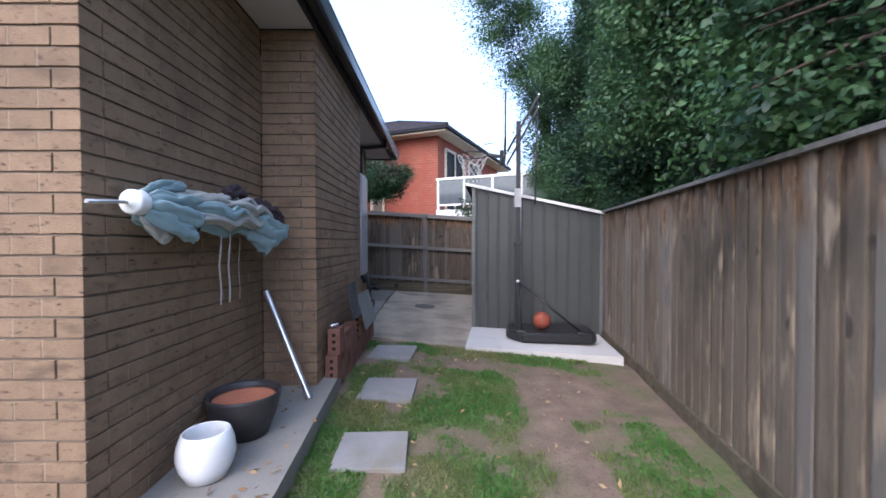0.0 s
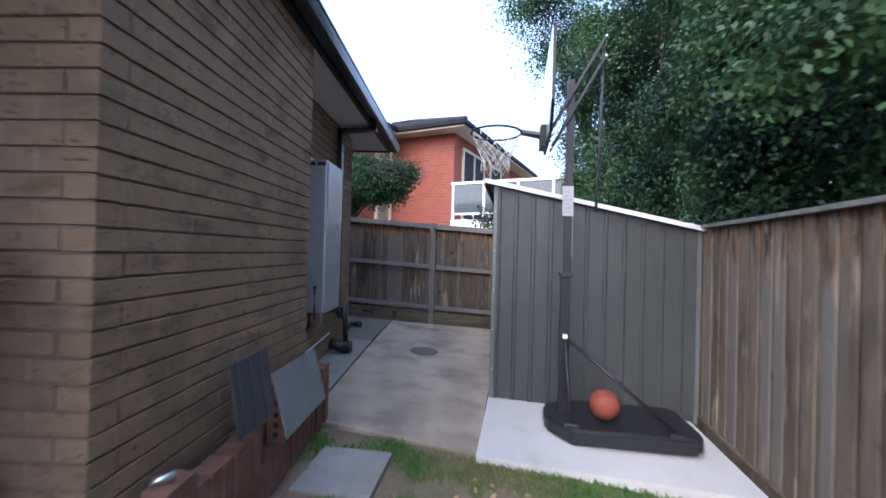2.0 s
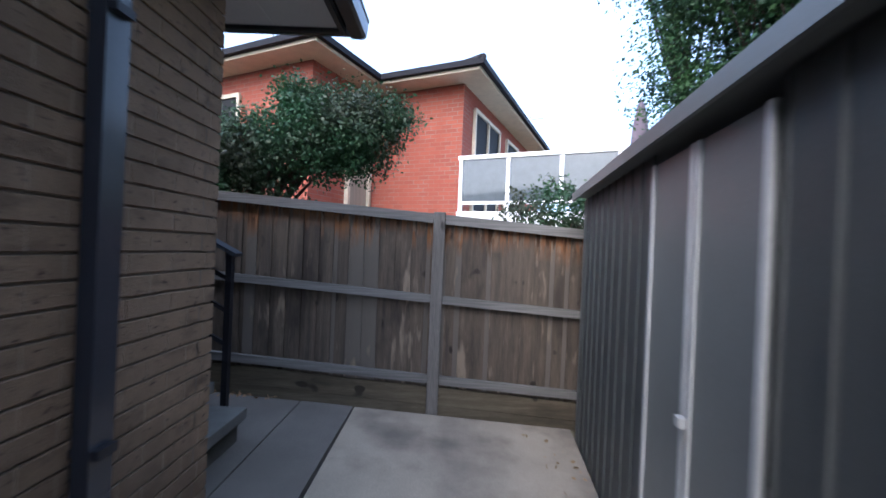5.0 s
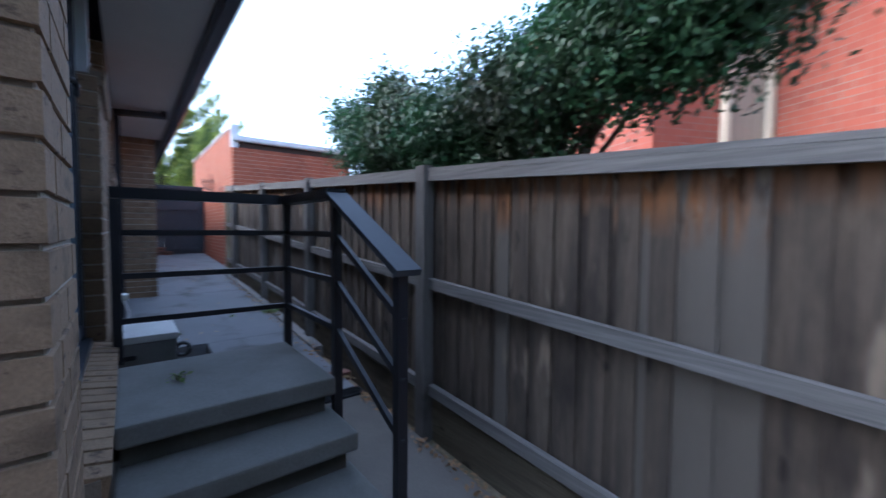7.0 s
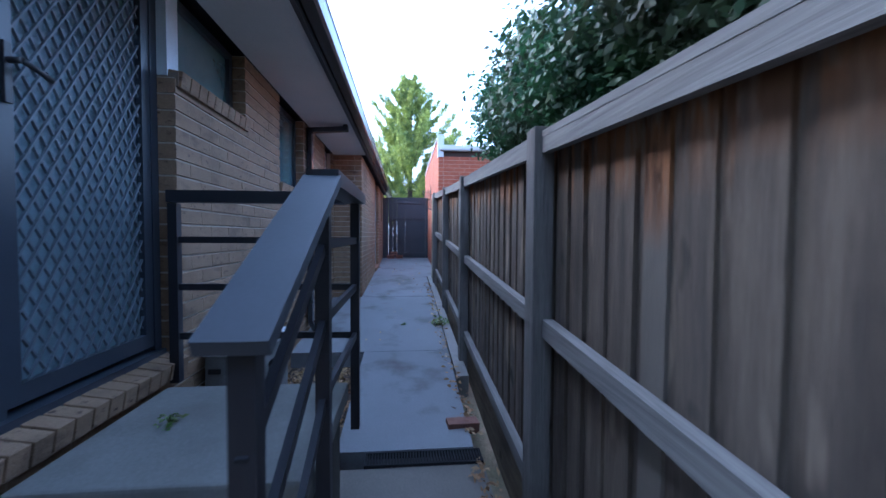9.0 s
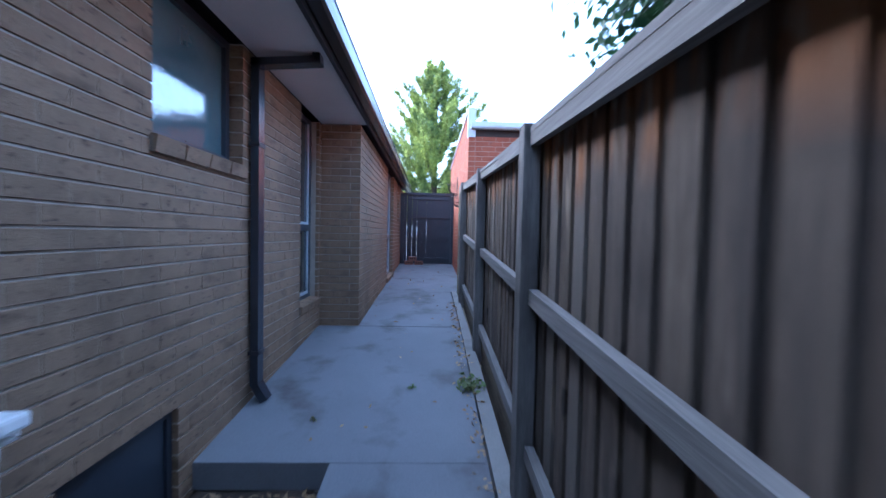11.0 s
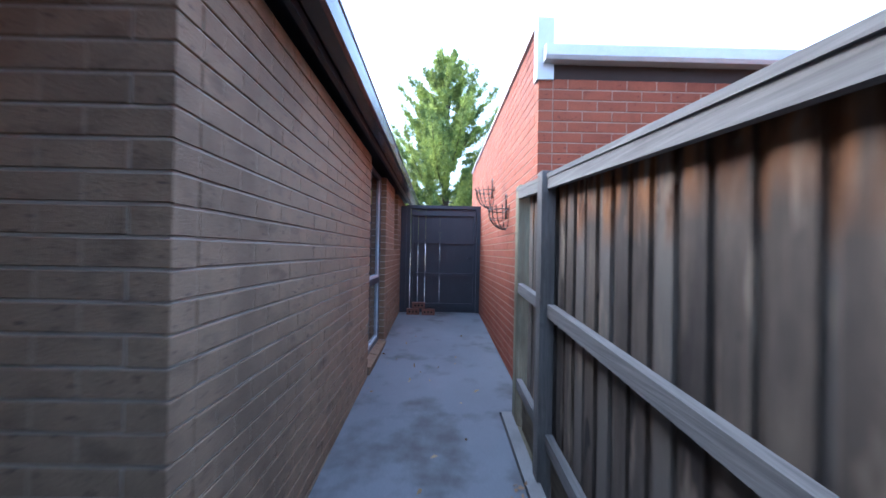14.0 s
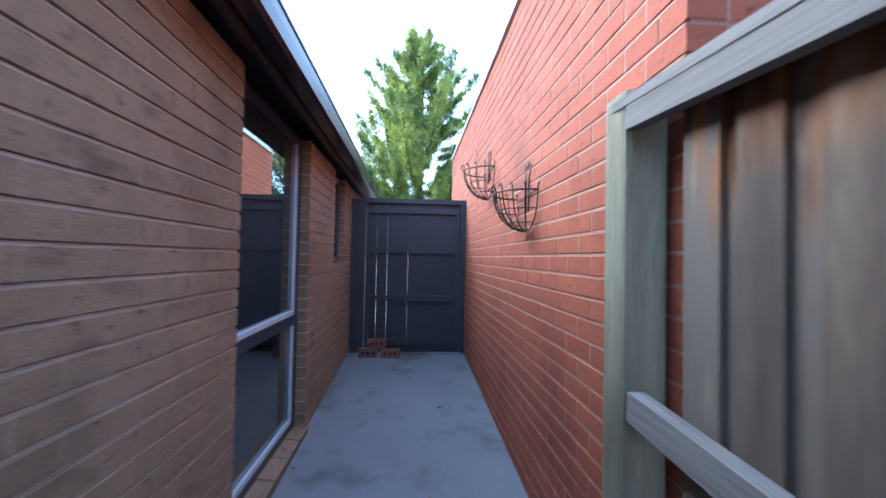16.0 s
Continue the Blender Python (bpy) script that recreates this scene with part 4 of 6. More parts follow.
def hoop():
    cx, cy = fx(0.66, -0.47)
    ob = thing("basketball_stand", Matrix.Translation((cx, cy, -0.105)) @ Matrix.Rotation(TURN, 4, 'Z'), "portable basketball stand with black pole, hoop and net", "basketball hoop")
    bm = bmesh.new()
    pts = [(-0.16, -0.16), (0.03, -0.40), (0.96, -0.36), (1.02, -0.26), (1.0, 0.22), (0.92, 0.30), (0.02, 0.28), (-0.16, 0.12)]
    prism(bm, [(x, y, 0.0) for x, y in pts], (0, 0, 0.13))
    bmesh.ops.bevel(bm, geom=[e for e in bm.edges], offset=0.025, segments=3, affect='EDGES')
    base = part("water_base", bm, BLACK, ob)
    for x, y in ((0.03, -0.33), (0.80, -0.33)):
        part("strut_socket", B(x - 0.06, x + 0.06, y - 0.04, y + 0.05, 0.11, 0.16, bevel=0.015), BLACK, base)
    bm = bmesh.new()
    beam(bm, (0, 0, 0.1), (0, 0, 1.32), 0.08, 0.08, (0, 1, 0))
    part("lower_pole", bm, DARK, ob)
    bm = bmesh.new()
    beam(bm, (0.01, 0, 1.30), (0.01, 0, 3.02), 0.062, 0.062, (0, 1, 0))
    part("upper_pole", bm, DARK, ob)
    lab = part("sticker", B(-0.046, 0.046, -0.047, -0.0435, 1.82, 2.08), LABEL, ob, "white instruction sticker")
    part("sticker", B(0.0435, 0.047, -0.045, 0.045, 1.45, 2.02), LABEL, ob, "white height scale sticker")
    for k in range(6):
        part("print_bar", B(-0.036, 0.03 - 0.008 * (k % 3), -0.0495, -0.0475, 1.85 + k * 0.035, 1.858 + k * 0.035), INK, lab)
    part("collar", B(-0.055, 0.055, -0.055, 0.055, 1.29, 1.33, bevel=0.006), BLACK, ob)
    for q in ((0.03, -0.33, 0.15), (0.80, -0.33, 0.15)):
        bm = bmesh.new()
        tube(bm, [(0.0, -0.06, 0.78), q], 0.015)
        part("strut", bm, BLACK, ob)
    part("strut_cap", B(-0.02, 0.02, -0.085, -0.045, 0.765, 0.80, bevel=0.006), WHITE, ob)
    # lift arms lean down to the board; the handle rod hangs from their rear ends
    for s in (-0.05, 0.05):
        for dz in (0.0, 0.17):
            bm = bmesh.new()
            beam(bm, (-0.15, s, 2.42 + dz), (0.28, s, 3.19 + dz), 0.022, 0.04, (0, 1, 0))
            part("lift_arm", bm, DARK, ob)
    bm = bmesh.new()
    tube(bm, [(0.28, 0, 3.30), (0.24, 0, 1.86)], 0.012)
    part("handle_rod", bm, RAILPAINT, ob)
    bm = bmesh.new()
    for dz in (0.0, 0.17):
        tube(bm, [(-0.15, -0.07, 2.42 + dz), (-0.15, 0.07, 2.42 + dz)], 0.012)
        tube(bm, [(0.28, -0.07, 3.19 + dz), (0.28, 0.07, 3.19 + dz)], 0.012)
    part("pivot_pins", bm, ALU, ob)
    bx = -0.17
    bm = bmesh.new()
    outline = [(-0.52, 2.66), (-0.34, 2.47), (0.34, 2.47), (0.52, 2.66), (0.52, 3.22), (0.50, 3.24), (-0.50, 3.24), (-0.52, 3.22)]
    prism(bm, [(bx, y, z) for y, z in outline], (-0.028, 0, 0))
    brd = part("backboard", bm, BOARD, ob, "pale blue-grey acrylic backboard")
    bm = bmesh.new()
    for (y0, z0), (y1, z1) in zip(outline, outline[1:] + outline[:1]):
        beam(bm, (bx - 0.012, y0, z0), (bx - 0.012, y1, z1), 0.045, 0.022, (1, 0, 0))
    part("board_frame", bm, DARK, brd)
    bm = bmesh.new()
    prism(bm, [(bx - 0.03, -0.12, 2.60), (bx - 0.03, 0.12, 2.60), (bx - 0.03, 0.09, 2.42), (bx - 0.03, -0.09, 2.42)], (-0.05, 0, 0))
    prism(bm, [(bx - 0.05, -0.07, 2.52), (bx - 0.05, 0.07, 2.52), (bx - 0.24, 0.05, 2.56), (bx - 0.24, -0.05, 2.56)], (0, 0, 0.025))
    part("rim_bracket", bm, BLACK, ob)
    bm = bmesh.new()
    c = (bx - 0.24 - 0.225, 0, 2.57)
    tube(bm, [(c[0] + 0.225 * math.cos(a), 0.225 * math.sin(a), c[2]) for a in [2 * math.pi * k / 40 for k in range(41)]], 0.010, 8, False)
    part("rim", bm, BLACK, ob)
    bm = bmesh.new()
    for k in range(12):
        for s in (1, -1):
            pts = []
            for i in range(7):
                a = 2 * math.pi * k / 12 + s * i * math.pi / 12
                rr = 0.222 - 0.10 * min(1, i / 4) + (0.01 if i > 4 else 0)
                pts.append((c[0] + rr * math.cos(a), rr * math.sin(a), c[2] - 0.012 - i * 0.058))
            tube(bm, pts, 0.003, 4)
    part("net", bm, NET, ob)
    bx2, by2 = fx(0.98, -0.60)
    bm = bmesh.new()
    bmesh.ops.create_uvsphere(bm, u_segments=32, v_segments=20, radius=0.121)
    for f in bm.faces:
        f.smooth = True
    ball = thing("basketball", Matrix.Translation((bx2, by2, 0.147)) @ Matrix.Rotation(0.6, 4, 'X'), "worn orange-red rubber basketball resting on the stand's base", "ball")
    part("skin", bm, RUBBER, ball)
    bm = bmesh.new()
    for ax in range(3):
        ring = []
        for i in range(41):
            a = 2 * math.pi * i / 40
            p = [0.1215 * math.cos(a), 0.1215 * math.sin(a)]
            p.insert(ax, 0)
            ring.append(p)
        tube(bm, ring, 0.0022, 5, False)
    part("seam", bm, BLACK, ball)


hoop()


# pavers in the lawn
for (px, py, rot, w, d) in ((0.0, 2.70, 2, 0.46, 0.44), (-0.02, 3.70, -3, 0.48, 0.48), (-0.10, 4.76, -6, 0.50, 0.50)):
    ob = thing("paver", Matrix.Translation((px, py, yard_z(px, py))) @ Matrix.Rotation(radians(rot), 4, 'Z') @ Matrix.Rotation(radians(2.2), 4, 'X'), "square grey concrete paver sunk in the patchy lawn", "paver", "stepping pavers")
    part("slab", B(-w / 2, w / 2, -d / 2, d / 2, -0.05, 0.018, bevel=0.008), PAVER, ob)

# manhole
ob = thing("manhole_cover", Matrix.Translation((0.16, 7.62, yard_z(0.16, 7.62) + 0.006)) @ Vector((0.058, -0.018, 1)).to_track_quat('Z', 'Y').to_matrix().to_4x4(), "small round dark access cover set in stained concrete", "manhole cover")
bm = bmesh.new()
lathe(bm, [(0.0, -0.02), (0.19, -0.02), (0.19, 0.004), (0.165, 0.006), (0.160, -0.002), (0.0, 0.001)], 28)
part("lid", bm, surf("stained_lid", (0.13, 0.115, 0.10), (0.09, 0.08, 0.07), 14, 0.9, 90, 0.4), ob)


# plant pots
def pot(name, x, y, z, prof, material, label):
    ob = thing(name, (x, y, z), label, "plant pot")
    part("pot", lathe(bmesh.new(), prof, 40), material, ob)
    return ob


zz = lambda y: 0.03 + 0.045 * (min(y, 3.5) - 3.43)
pot("white_plant_pot", -0.80, 2.22, zz(2.22), [(0.085, 0), (0.10, 0.005), (0.132, 0.07), (0.145, 0.13), (0.138, 0.19), (0.118, 0.245), (0.110, 0.25), (0.104, 0.243), (0.125, 0.18), (0.128, 0.10), (0.09, 0.02), (0.0, 0.015)], CERAMIC, "empty white glazed round plant pot on the concrete strip")
ob = pot("black_plant_pot", -0.81, 2.66, zz(2.66), [(0.13, 0), (0.145, 0.006), (0.20, 0.15), (0.222, 0.25), (0.225, 0.27), (0.218, 0.275), (0.205, 0.265), (0.20, 0.24), (0.16, 0.10), (0.0, 0.09)], POT_BLACK, "dark glazed plant pot holding a terracotta saucer")
part("terracotta_saucer", lathe(bmesh.new(), [(0.12, 0.13), (0.185, 0.225), (0.188, 0.235), (0.17, 0.225), (0.12, 0.19), (0.0, 0.185)], 36), TERRA, ob, "terracotta saucer")


# furled umbrella hung along the wall
def roll(name, ob, pts, w, h, material, seed, tip=0.55, label=""):
    """A soft roll of cloth: an uneven flattened tube through pts, w wide and h thick."""
    bm = bmesh.new()
    pts = [Vector(p) for p in pts]
    steps, n = 30, 30
    rings = []
    for j in range(steps + 1):
        f = j / steps * (len(pts) - 1)
        k = min(int(f), len(pts) - 2)
        f -= k
        a, b = pts[k], pts[k + 1]
        c = a.lerp(b, f * f * (3 - 2 * f) * 0.35 + f * 0.65)
        d = (b - a).normalized()
        side = d.cross(Vector((0.35, 0, 1))).normalized()
        up = side.cross(d)
        v = j / steps
        e = min(1.0, 0.45 + v * 4) * (1 - (1 - tip) * max(0.0, (v - 0.82) / 0.18))
        ring = []
        for i in range(n):
            q = 2 * math.pi * i / n
            g = e * (1 + 0.16 * math.sin(3 * q + 5 * v + seed) + 0.38 * noise.noise((math.cos(q) * 1.5 + seed, math.sin(q) * 1.5, v * 5 + seed))
                     + 0.22 * noise.noise((math.cos(q) * 4 + seed, math.sin(q) * 4, v * 9 - seed)))
            ring.append(bm.verts.new(c + up * (w / 2 * g * math.cos(q)) + side * (h / 2 * g * math.sin(q))))
        rings.append(ring)
    for a, b in zip(rings, rings[1:]):
        for i in range(n):
            bm.faces.new((a[i], a[(i + 1) % n], b[(i + 1) % n], b[i])).smooth = True
    bm.faces.new(rings[0][::-1])
    bm.faces.new(rings[-1])
    bmesh.ops.recalc_face_normals(bm, faces=bm.faces)
    return part(name, bm, material, ob, label)


def umbrella():
    ob = thing("garden_umbrella", (-0.88, 1.85, 1.40), "furled faded teal and stone market umbrella lying on wall brackets", "umbrella")
    part("pole", tube(bmesh.new(), [(0, -0.24, -0.02), (0, 0.0, 0.0), (0.02, 1.33, 0.02)], 0.008, 12), ALU, ob)
    bm = bmesh.new()
    q = Vector((0.0, 1.0, 0.0)).to_track_quat('Z', 'Y')
    lathe(bm, [(0.0, 0.0), (0.022, 0.0), (0.026, 0.012), (0.046, 0.014), (0.054, 0.024), (0.056, 0.07), (0.05, 0.085), (0.0, 0.09)], 28)
    bmesh.ops.transform(bm, matrix=Matrix.Translation((0, -0.045, 0.0)) @ q.to_matrix().to_4x4(), verts=bm.verts)
    part("hub_cap", bm, WHITE, ob, "white plastic hub cap")
    # scalloped flaps that spread from the hub
    for k, (dx, dz, ln, w) in enumerate(((0.00, 0.085, 0.33, 0.085), (0.055, 0.03, 0.37, 0.075), (0.075, -0.035, 0.34, 0.08), (0.06, -0.10, 0.32, 0.075), (0.01, -0.105, 0.20, 0.06), (-0.05, -0.08, 0.28, 0.07), (-0.05, 0.05, 0.36, 0.08))):
        roll("canopy_flap", ob, [(dx * 0.45, 0.03, dz * 0.4), (dx * 0.95, ln * 0.45, dz * 0.9), (dx * 1.15, ln * 0.8, dz * 1.2 - 0.012), (dx * 1.2, ln, dz * 1.35 - 0.02)], w, 0.034, TEAL if k != 4 else SAND, k * 1.7, 0.75)
    # folded cloth along the pole
    for k, (dx, z0, z1, y0, y1, w, m) in enumerate(((0.0, 0.055, 0.10, 0.22, 0.98, 0.07, SAND), (0.06, 0.05, 0.065, 0.28, 1.08, 0.075, SAND), (0.085, 0.0, 0.01, 0.30, 0.92, 0.07, TEAL), (0.075, -0.05, -0.045, 0.28, 1.0, 0.07, SAND), (0.03, -0.085, -0.10, 0.26, 1.02, 0.06, TEAL), (-0.05, -0.03, -0.03, 0.24, 1.2, 0.10, TEAL), (-0.05, 0.06, 0.08, 0.3, 1.22, 0.09, SAND), (0.10, 0.045, 0.035, 0.55, 1.18, 0.06, SAND), (0.095, -0.02, -0.05, 0.62, 1.2, 0.065, SAND))):
        ym = (y0 + y1) / 2
        roll("canopy_fold", ob, [(dx * 0.6, y0, z0 * 0.8), (dx, y0 + 0.2, z0 + 0.01), (dx * 1.15, ym, (z0 + z1) / 2 - 0.025), (dx * 1.1, y1 - 0.2, z1 + 0.015), (dx, y1, z1 - 0.03)], w, 0.05, m, k * 2.3 + 0.6, 0.6)
    for k, pts in enumerate(([(0.0, 0.70, 0.12), (0.02, 0.82, 0.15), (0.03, 0.92, 0.13)], [(0.05, 1.10, 0.05), (0.09, 1.22, 0.05), (0.10, 1.36, -0.01)], [(0.0, 1.08, 0.10), (0.03, 1.22, 0.09), (0.05, 1.34, 0.05)])):
        roll("canopy_lining", ob, pts, 0.085, 0.06, MAROON, k * 3.1 + 0.4, 0.7, "dark plum lining")
    for k, pts in enumerate(([(0.08, 0.92, -0.03), (0.12, 1.06, -0.10), (0.14, 1.22, -0.155)], [(0.10, 0.98, -0.02), (0.14, 1.14, -0.08), (0.15, 1.30, -0.12)], [(0.05, 0.92, -0.09), (0.09, 1.05, -0.16), (0.11, 1.14, -0.21)])):
        roll("canopy_flap", ob, pts, 0.12, 0.04, TEAL, k * 2.7 + 1.1, 0.95)
    for y, x, z1 in ((0.60, 0.04, -0.54), (0.68, 0.05, -0.54), (0.98, -0.04, -0.56)):
        bm = bmesh.new()
        tube(bm, [(x + 0.004 * math.sin(i), y + 0.006 * math.sin(i * 1.3), -0.09 + (z1 + 0.09) * i / 8) for i in range(9)], 0.006 if y < 0.8 else 0.0028, 8)
        part("tie_strap", bm, WEBBING, ob, "pale hanging tie strap")
    for y in (0.40, 1.0):
        part("wall_bracket", tube(bmesh.new(), [(-0.149, y, 0.05), (-0.149, y, -0.10), (0.03, y, -0.12), (0.05, y, -0.08)], 0.008), BLACK, ob)


umbrella()

ob = thing("aluminium_tube", (-0.56, 3.17, 0.022), "bright aluminium tube leaning in the brick corner", "tube")
bm = bmesh.new()
tube(bm, [(0, 0, 0.0), (-0.42, 0.215, 0.80)], 0.024, 20, False)
tube(bm, [(0, 0, 0.001), (-0.42, 0.215, 0.799)], 0.021, 20, False)
part("tube", bm, ALU, ob)


# loose cored bricks stacked on end along the wall
def loose_brick(m, label, group):
    ob = thing("loose_brick", m, label, "brick", group)
    part("brick_body", B(-0.055, 0.055, -0.038, 0.038, 0, 0.23, bevel=0.004), CLAY, ob)
    for k in range(3):
        bm = bmesh.new()
        tube(bm, [(0, -0.0388, 0.055 + k * 0.06), (0, -0.0372, 0.055 + k * 0.06)], 0.017, 14)
        part("core_hole", bm, HOLE, ob)
    return ob


rng = random.Random(3)
proto = None
for tier in (0, 1):
    n = 21
    for i in range(n):
        y = 3.64 + i * 0.088
        if tier and (8 <= i <= 10 or i in (13, 17)):
            continue
        zb = (0.0 if y < 3.75 else yard_z(-0.5, y) + 0.0) + tier * 0.232
        m = Matrix.Translation((-0.50 + (0.01 if tier else -0.005) + rng.uniform(-0.008, 0.012), y, zb)) @ Matrix.Rotation(rng.uniform(-0.05, 0.05), 4, 'Z')
        if proto is None:
            proto = loose_brick(m, "orange cored clay brick standing in a stack by the wall", "stacked loose bricks")
        else:
            copy_thing(proto, m)
ob = thing("tap_fitting", (-0.50, 3.66, 0.466), "small chrome pipe fitting lying on stacked bricks", "fitting")
bm = bmesh.new()
tube(bm, [(-0.03, -0.02, 0.016), (0.03, 0.03, 0.016)], 0.016, 14)
part("fitting_body", bm, ALU, ob)
for nm, y0, y1, zz0, h, x, tilt, mat_, lb in (("dark_panel", 4.02, 4.38, 0.46, 0.36, -0.40, 9, SLATE, "dark ribbed steel offcut leaning on stacked bricks"), ("cement_sheet", 4.46, 5.12, 0.27, 0.38, -0.355, 15, FIBRE, "grey fibre cement sheet leaning against the wall")):
    ob = thing(nm, Matrix.Translation((x, y0, zz0)) @ Matrix.Rotation(radians(-tilt), 4, 'Y'), lb, "panel")
    part("sheet", B(-0.012, 0.0, 0, y1 - y0, 0, h, bevel=0.002), mat_, ob)
    if nm == "dark_panel":
        for k in range(3):
            part("panel_rib", B(0.0, 0.008, 0.05 + k * 0.11, 0.085 + k * 0.11, 0.004, h - 0.004), SLATE, ob)


# ---------------------------------------------------------------- water heater and pipes
def heater():
    ob = thing("water_heater", (-0.87, 6.41, 0.72), "silver-grey wall-hung instantaneous water heater", "water heater")
    part("casing", B(-0.115, 0.125, -0.25, 0.25, 0.0, 1.56, bevel=0.018), HEATER, ob)
    part("front_cover", B(0.1255, 0.137, -0.235, 0.235, 0.02, 1.53, bevel=0.005), HEATER, ob)
    for y in (-0.2545,):
        for k in range(2):
            part("vent_slot", B(-0.09 + k * 0.115, 0.0 + k * 0.105, y, y + 0.003, 1.50, 1.535), HOLE, ob)
    part("back_plate", B(-0.125, -0.1155, -0.27, 0.27, -0.02, 1.62), ZINC, ob)
    for y, z, w, h in ((0.04, 0.88, 0.09, 0.045), (0.09, 0.62, 0.14, 0.09)):
        l = part("rating_label", B(0.1372, 0.1385, y, y + w, z, z + h), LABEL, ob, "white printed label")
        for k in range(3):
            part("print_bar", B(0.1386, 0.139, y + 0.01, y + w - 0.012 * (k + 1), z + 0.01 + k * 0.012, z + 0.015 + k * 0.012), INK, l)
    part("access_panel", B(0.1372, 0.1395, 0.02, 0.17, 0.30, 0.52, bevel=0.001), HEATER, ob)
    bm = bmesh.new()
    tube(bm, [(-0.075, -0.265, 1.28), (-0.08, -0.285, 1.0), (-0.075, -0.28, 0.4), (-0.06, -0.27, -0.12)], 0.014)
    part("lagged_pipe", bm, COPPER, ob, "green lagged copper pipe")
    bm = bmesh.new()
    tube(bm, [(0.03, -0.252, 0.26), (0.04, -0.285, 0.24), (0.045, -0.29, 0.05), (0.03, -0.24, -0.06)], 0.010)
    bmesh.ops.create_uvsphere(bm, u_segments=12, v_segments=8, radius=0.02, matrix=Matrix.Translation((0.03, -0.258, 0.262)))
    part("power_lead", bm, BLACK, ob)
    for k, (x, y) in enumerate(((-0.05, -0.16), (0.02, -0.02), (-0.03, 0.12))):
        bm = bmesh.new()
        tube(bm, [(x, y, 0.005), (x, y, -0.14), (x - 0.05, y, -0.20), (-0.125, y, -0.21)], 0.011)
        part("service_pipe", bm, ALU if k else BLACK, ob)


heater()
ob = thing("drain_pipe", (-0.84, 7.2, yard_z(-0.84, 7.2) + 0.012), "black plastic drain pipe with bends beside the wall", "pipe")
for pts, r in (([(-0.12, -0.12, 0.14), (0.0, -0.06, 0.085), (0.09, 0.02, 0.075)], 0.062), ([(0.03, 0.02, 0.11), (0.03, 0.0, 0.36), (0.0, -0.02, 0.58)], 0.032), ([(0.03, 0.0, 0.30), (0.02, 0.25, 0.32), (0.13, 0.33, 0.30)], 0.036)):
    part("pipe", tube(bmesh.new(), pts, r, 16), BLACK, ob)
part("pipe_collar", tube(bmesh.new(), [(0.05, 0.0, 0.078), (0.10, 0.026, 0.074)], 0.074, 16), BLACK, ob)
part("pipe_collar", tube(bmesh.new(), [(0.09, 0.30, 0.31), (0.14, 0.337, 0.298)], 0.046, 16), BLACK, ob)
ob = thing("conduit", (-0.985, 5.35, 0.20), "thin white conduit clipped along the brick wall", "conduit")
part("conduit_tube", tube(bmesh.new(), [(0.0, 0.0, 0.0), (0.0, 1.75, 0.13)], 0.011), WHITE, ob)
for k in range(3):
    part("clip", B(-0.016, 0.013, 0.2 + k * 0.65, 0.22 + k * 0.65, 0.0 + k * 0.048, 0.035 + k * 0.048), WHITE, ob)


# ---------------------------------------------------------------- steps and railing
def steps():
    ob = thing("concrete_steps", (0, 0, 0), "grey concrete steps with square nosings up to the rear door", "steps")
    for x0, x1, z0, z1 in ((-2.83, -2.0, 0.79, 0.88), (-2.1, -1.745, 0.615, 0.70), (-1.85, -1.50, 0.435, 0.52), (-1.60, -1.25, 0.255, 0.34)):
        part("tread", B(x0, x1, 8.045, 8.92, z0, z1, bevel=0.012), CONC_STEP, ob)
    # riser colour is darker than the treads for the shade under the nosings
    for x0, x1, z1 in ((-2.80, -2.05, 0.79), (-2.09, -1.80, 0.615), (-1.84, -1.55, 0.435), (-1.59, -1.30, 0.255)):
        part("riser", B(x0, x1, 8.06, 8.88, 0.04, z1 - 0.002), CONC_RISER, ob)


steps()


def railing():
    ob = thing("stair_railing", (0, 0, 0), "charcoal painted steel stair railing with flat handrail", "railing")
    ya, yb, xa, xb, xc = 8.95, 8.05, -1.44, -2.06, -2.87
    zf = lambda x: 1.495 + (1.805 - 1.495) * (xa - x) / (xa - xb) if x > xb else 1.815
    for x, y, z0 in ((xa, ya, yard_z(xa, ya)), (xb, ya, 0.46), (xc, ya, 0.62), (xc - 0.03, yb, 0.88)):
        part("post", B(x - 0.022, x + 0.022, y - 0.022, y + 0.022, z0, (zf(x) if y == ya else 1.80) - 0.012), DARK, ob)
    bm = bmesh.new()
    beam(bm, (xa + 0.06, ya, zf(xa) - 0.03), (xb, ya, 1.81), 0.115, 0.028)
    part("handrail", bm, RAILPAINT, ob)
    bm = bmesh.new()
    beam(bm, (xb + 0.01, ya, 1.815), (xc - 0.03, ya, 1.82), 0.10, 0.05)
    part("handrail", bm, DARK, ob)
    bm = bmesh.new()
    beam(bm, (xc, ya - 0.05, 1.822), (xc - 0.03, yb - 0.02, 1.822), 0.07, 0.06)
    part("handrail", bm, DARK, ob)
    for d in (0.21, 0.45, 0.70):
        bm = bmesh.new()
        beam(bm, (xa + 0.02, ya, zf(xa) - d - 0.02), (xb, ya, 1.81 - d), 0.02, 0.032)
        part("bar", bm, DARK, ob)
        bm = bmesh.new()
        beam(bm, (xb, ya, 1.815 - d), (xc, ya, 1.815 - d), 0.02, 0.032)
        part("bar", bm, DARK, ob)
        bm = bmesh.new()
        beam(bm, (xc, ya - 0.02, 1.815 - d), (xc - 0.03, yb, 1.815 - d), 0.02, 0.032)
        part("bar", bm, DARK, ob)


railing()

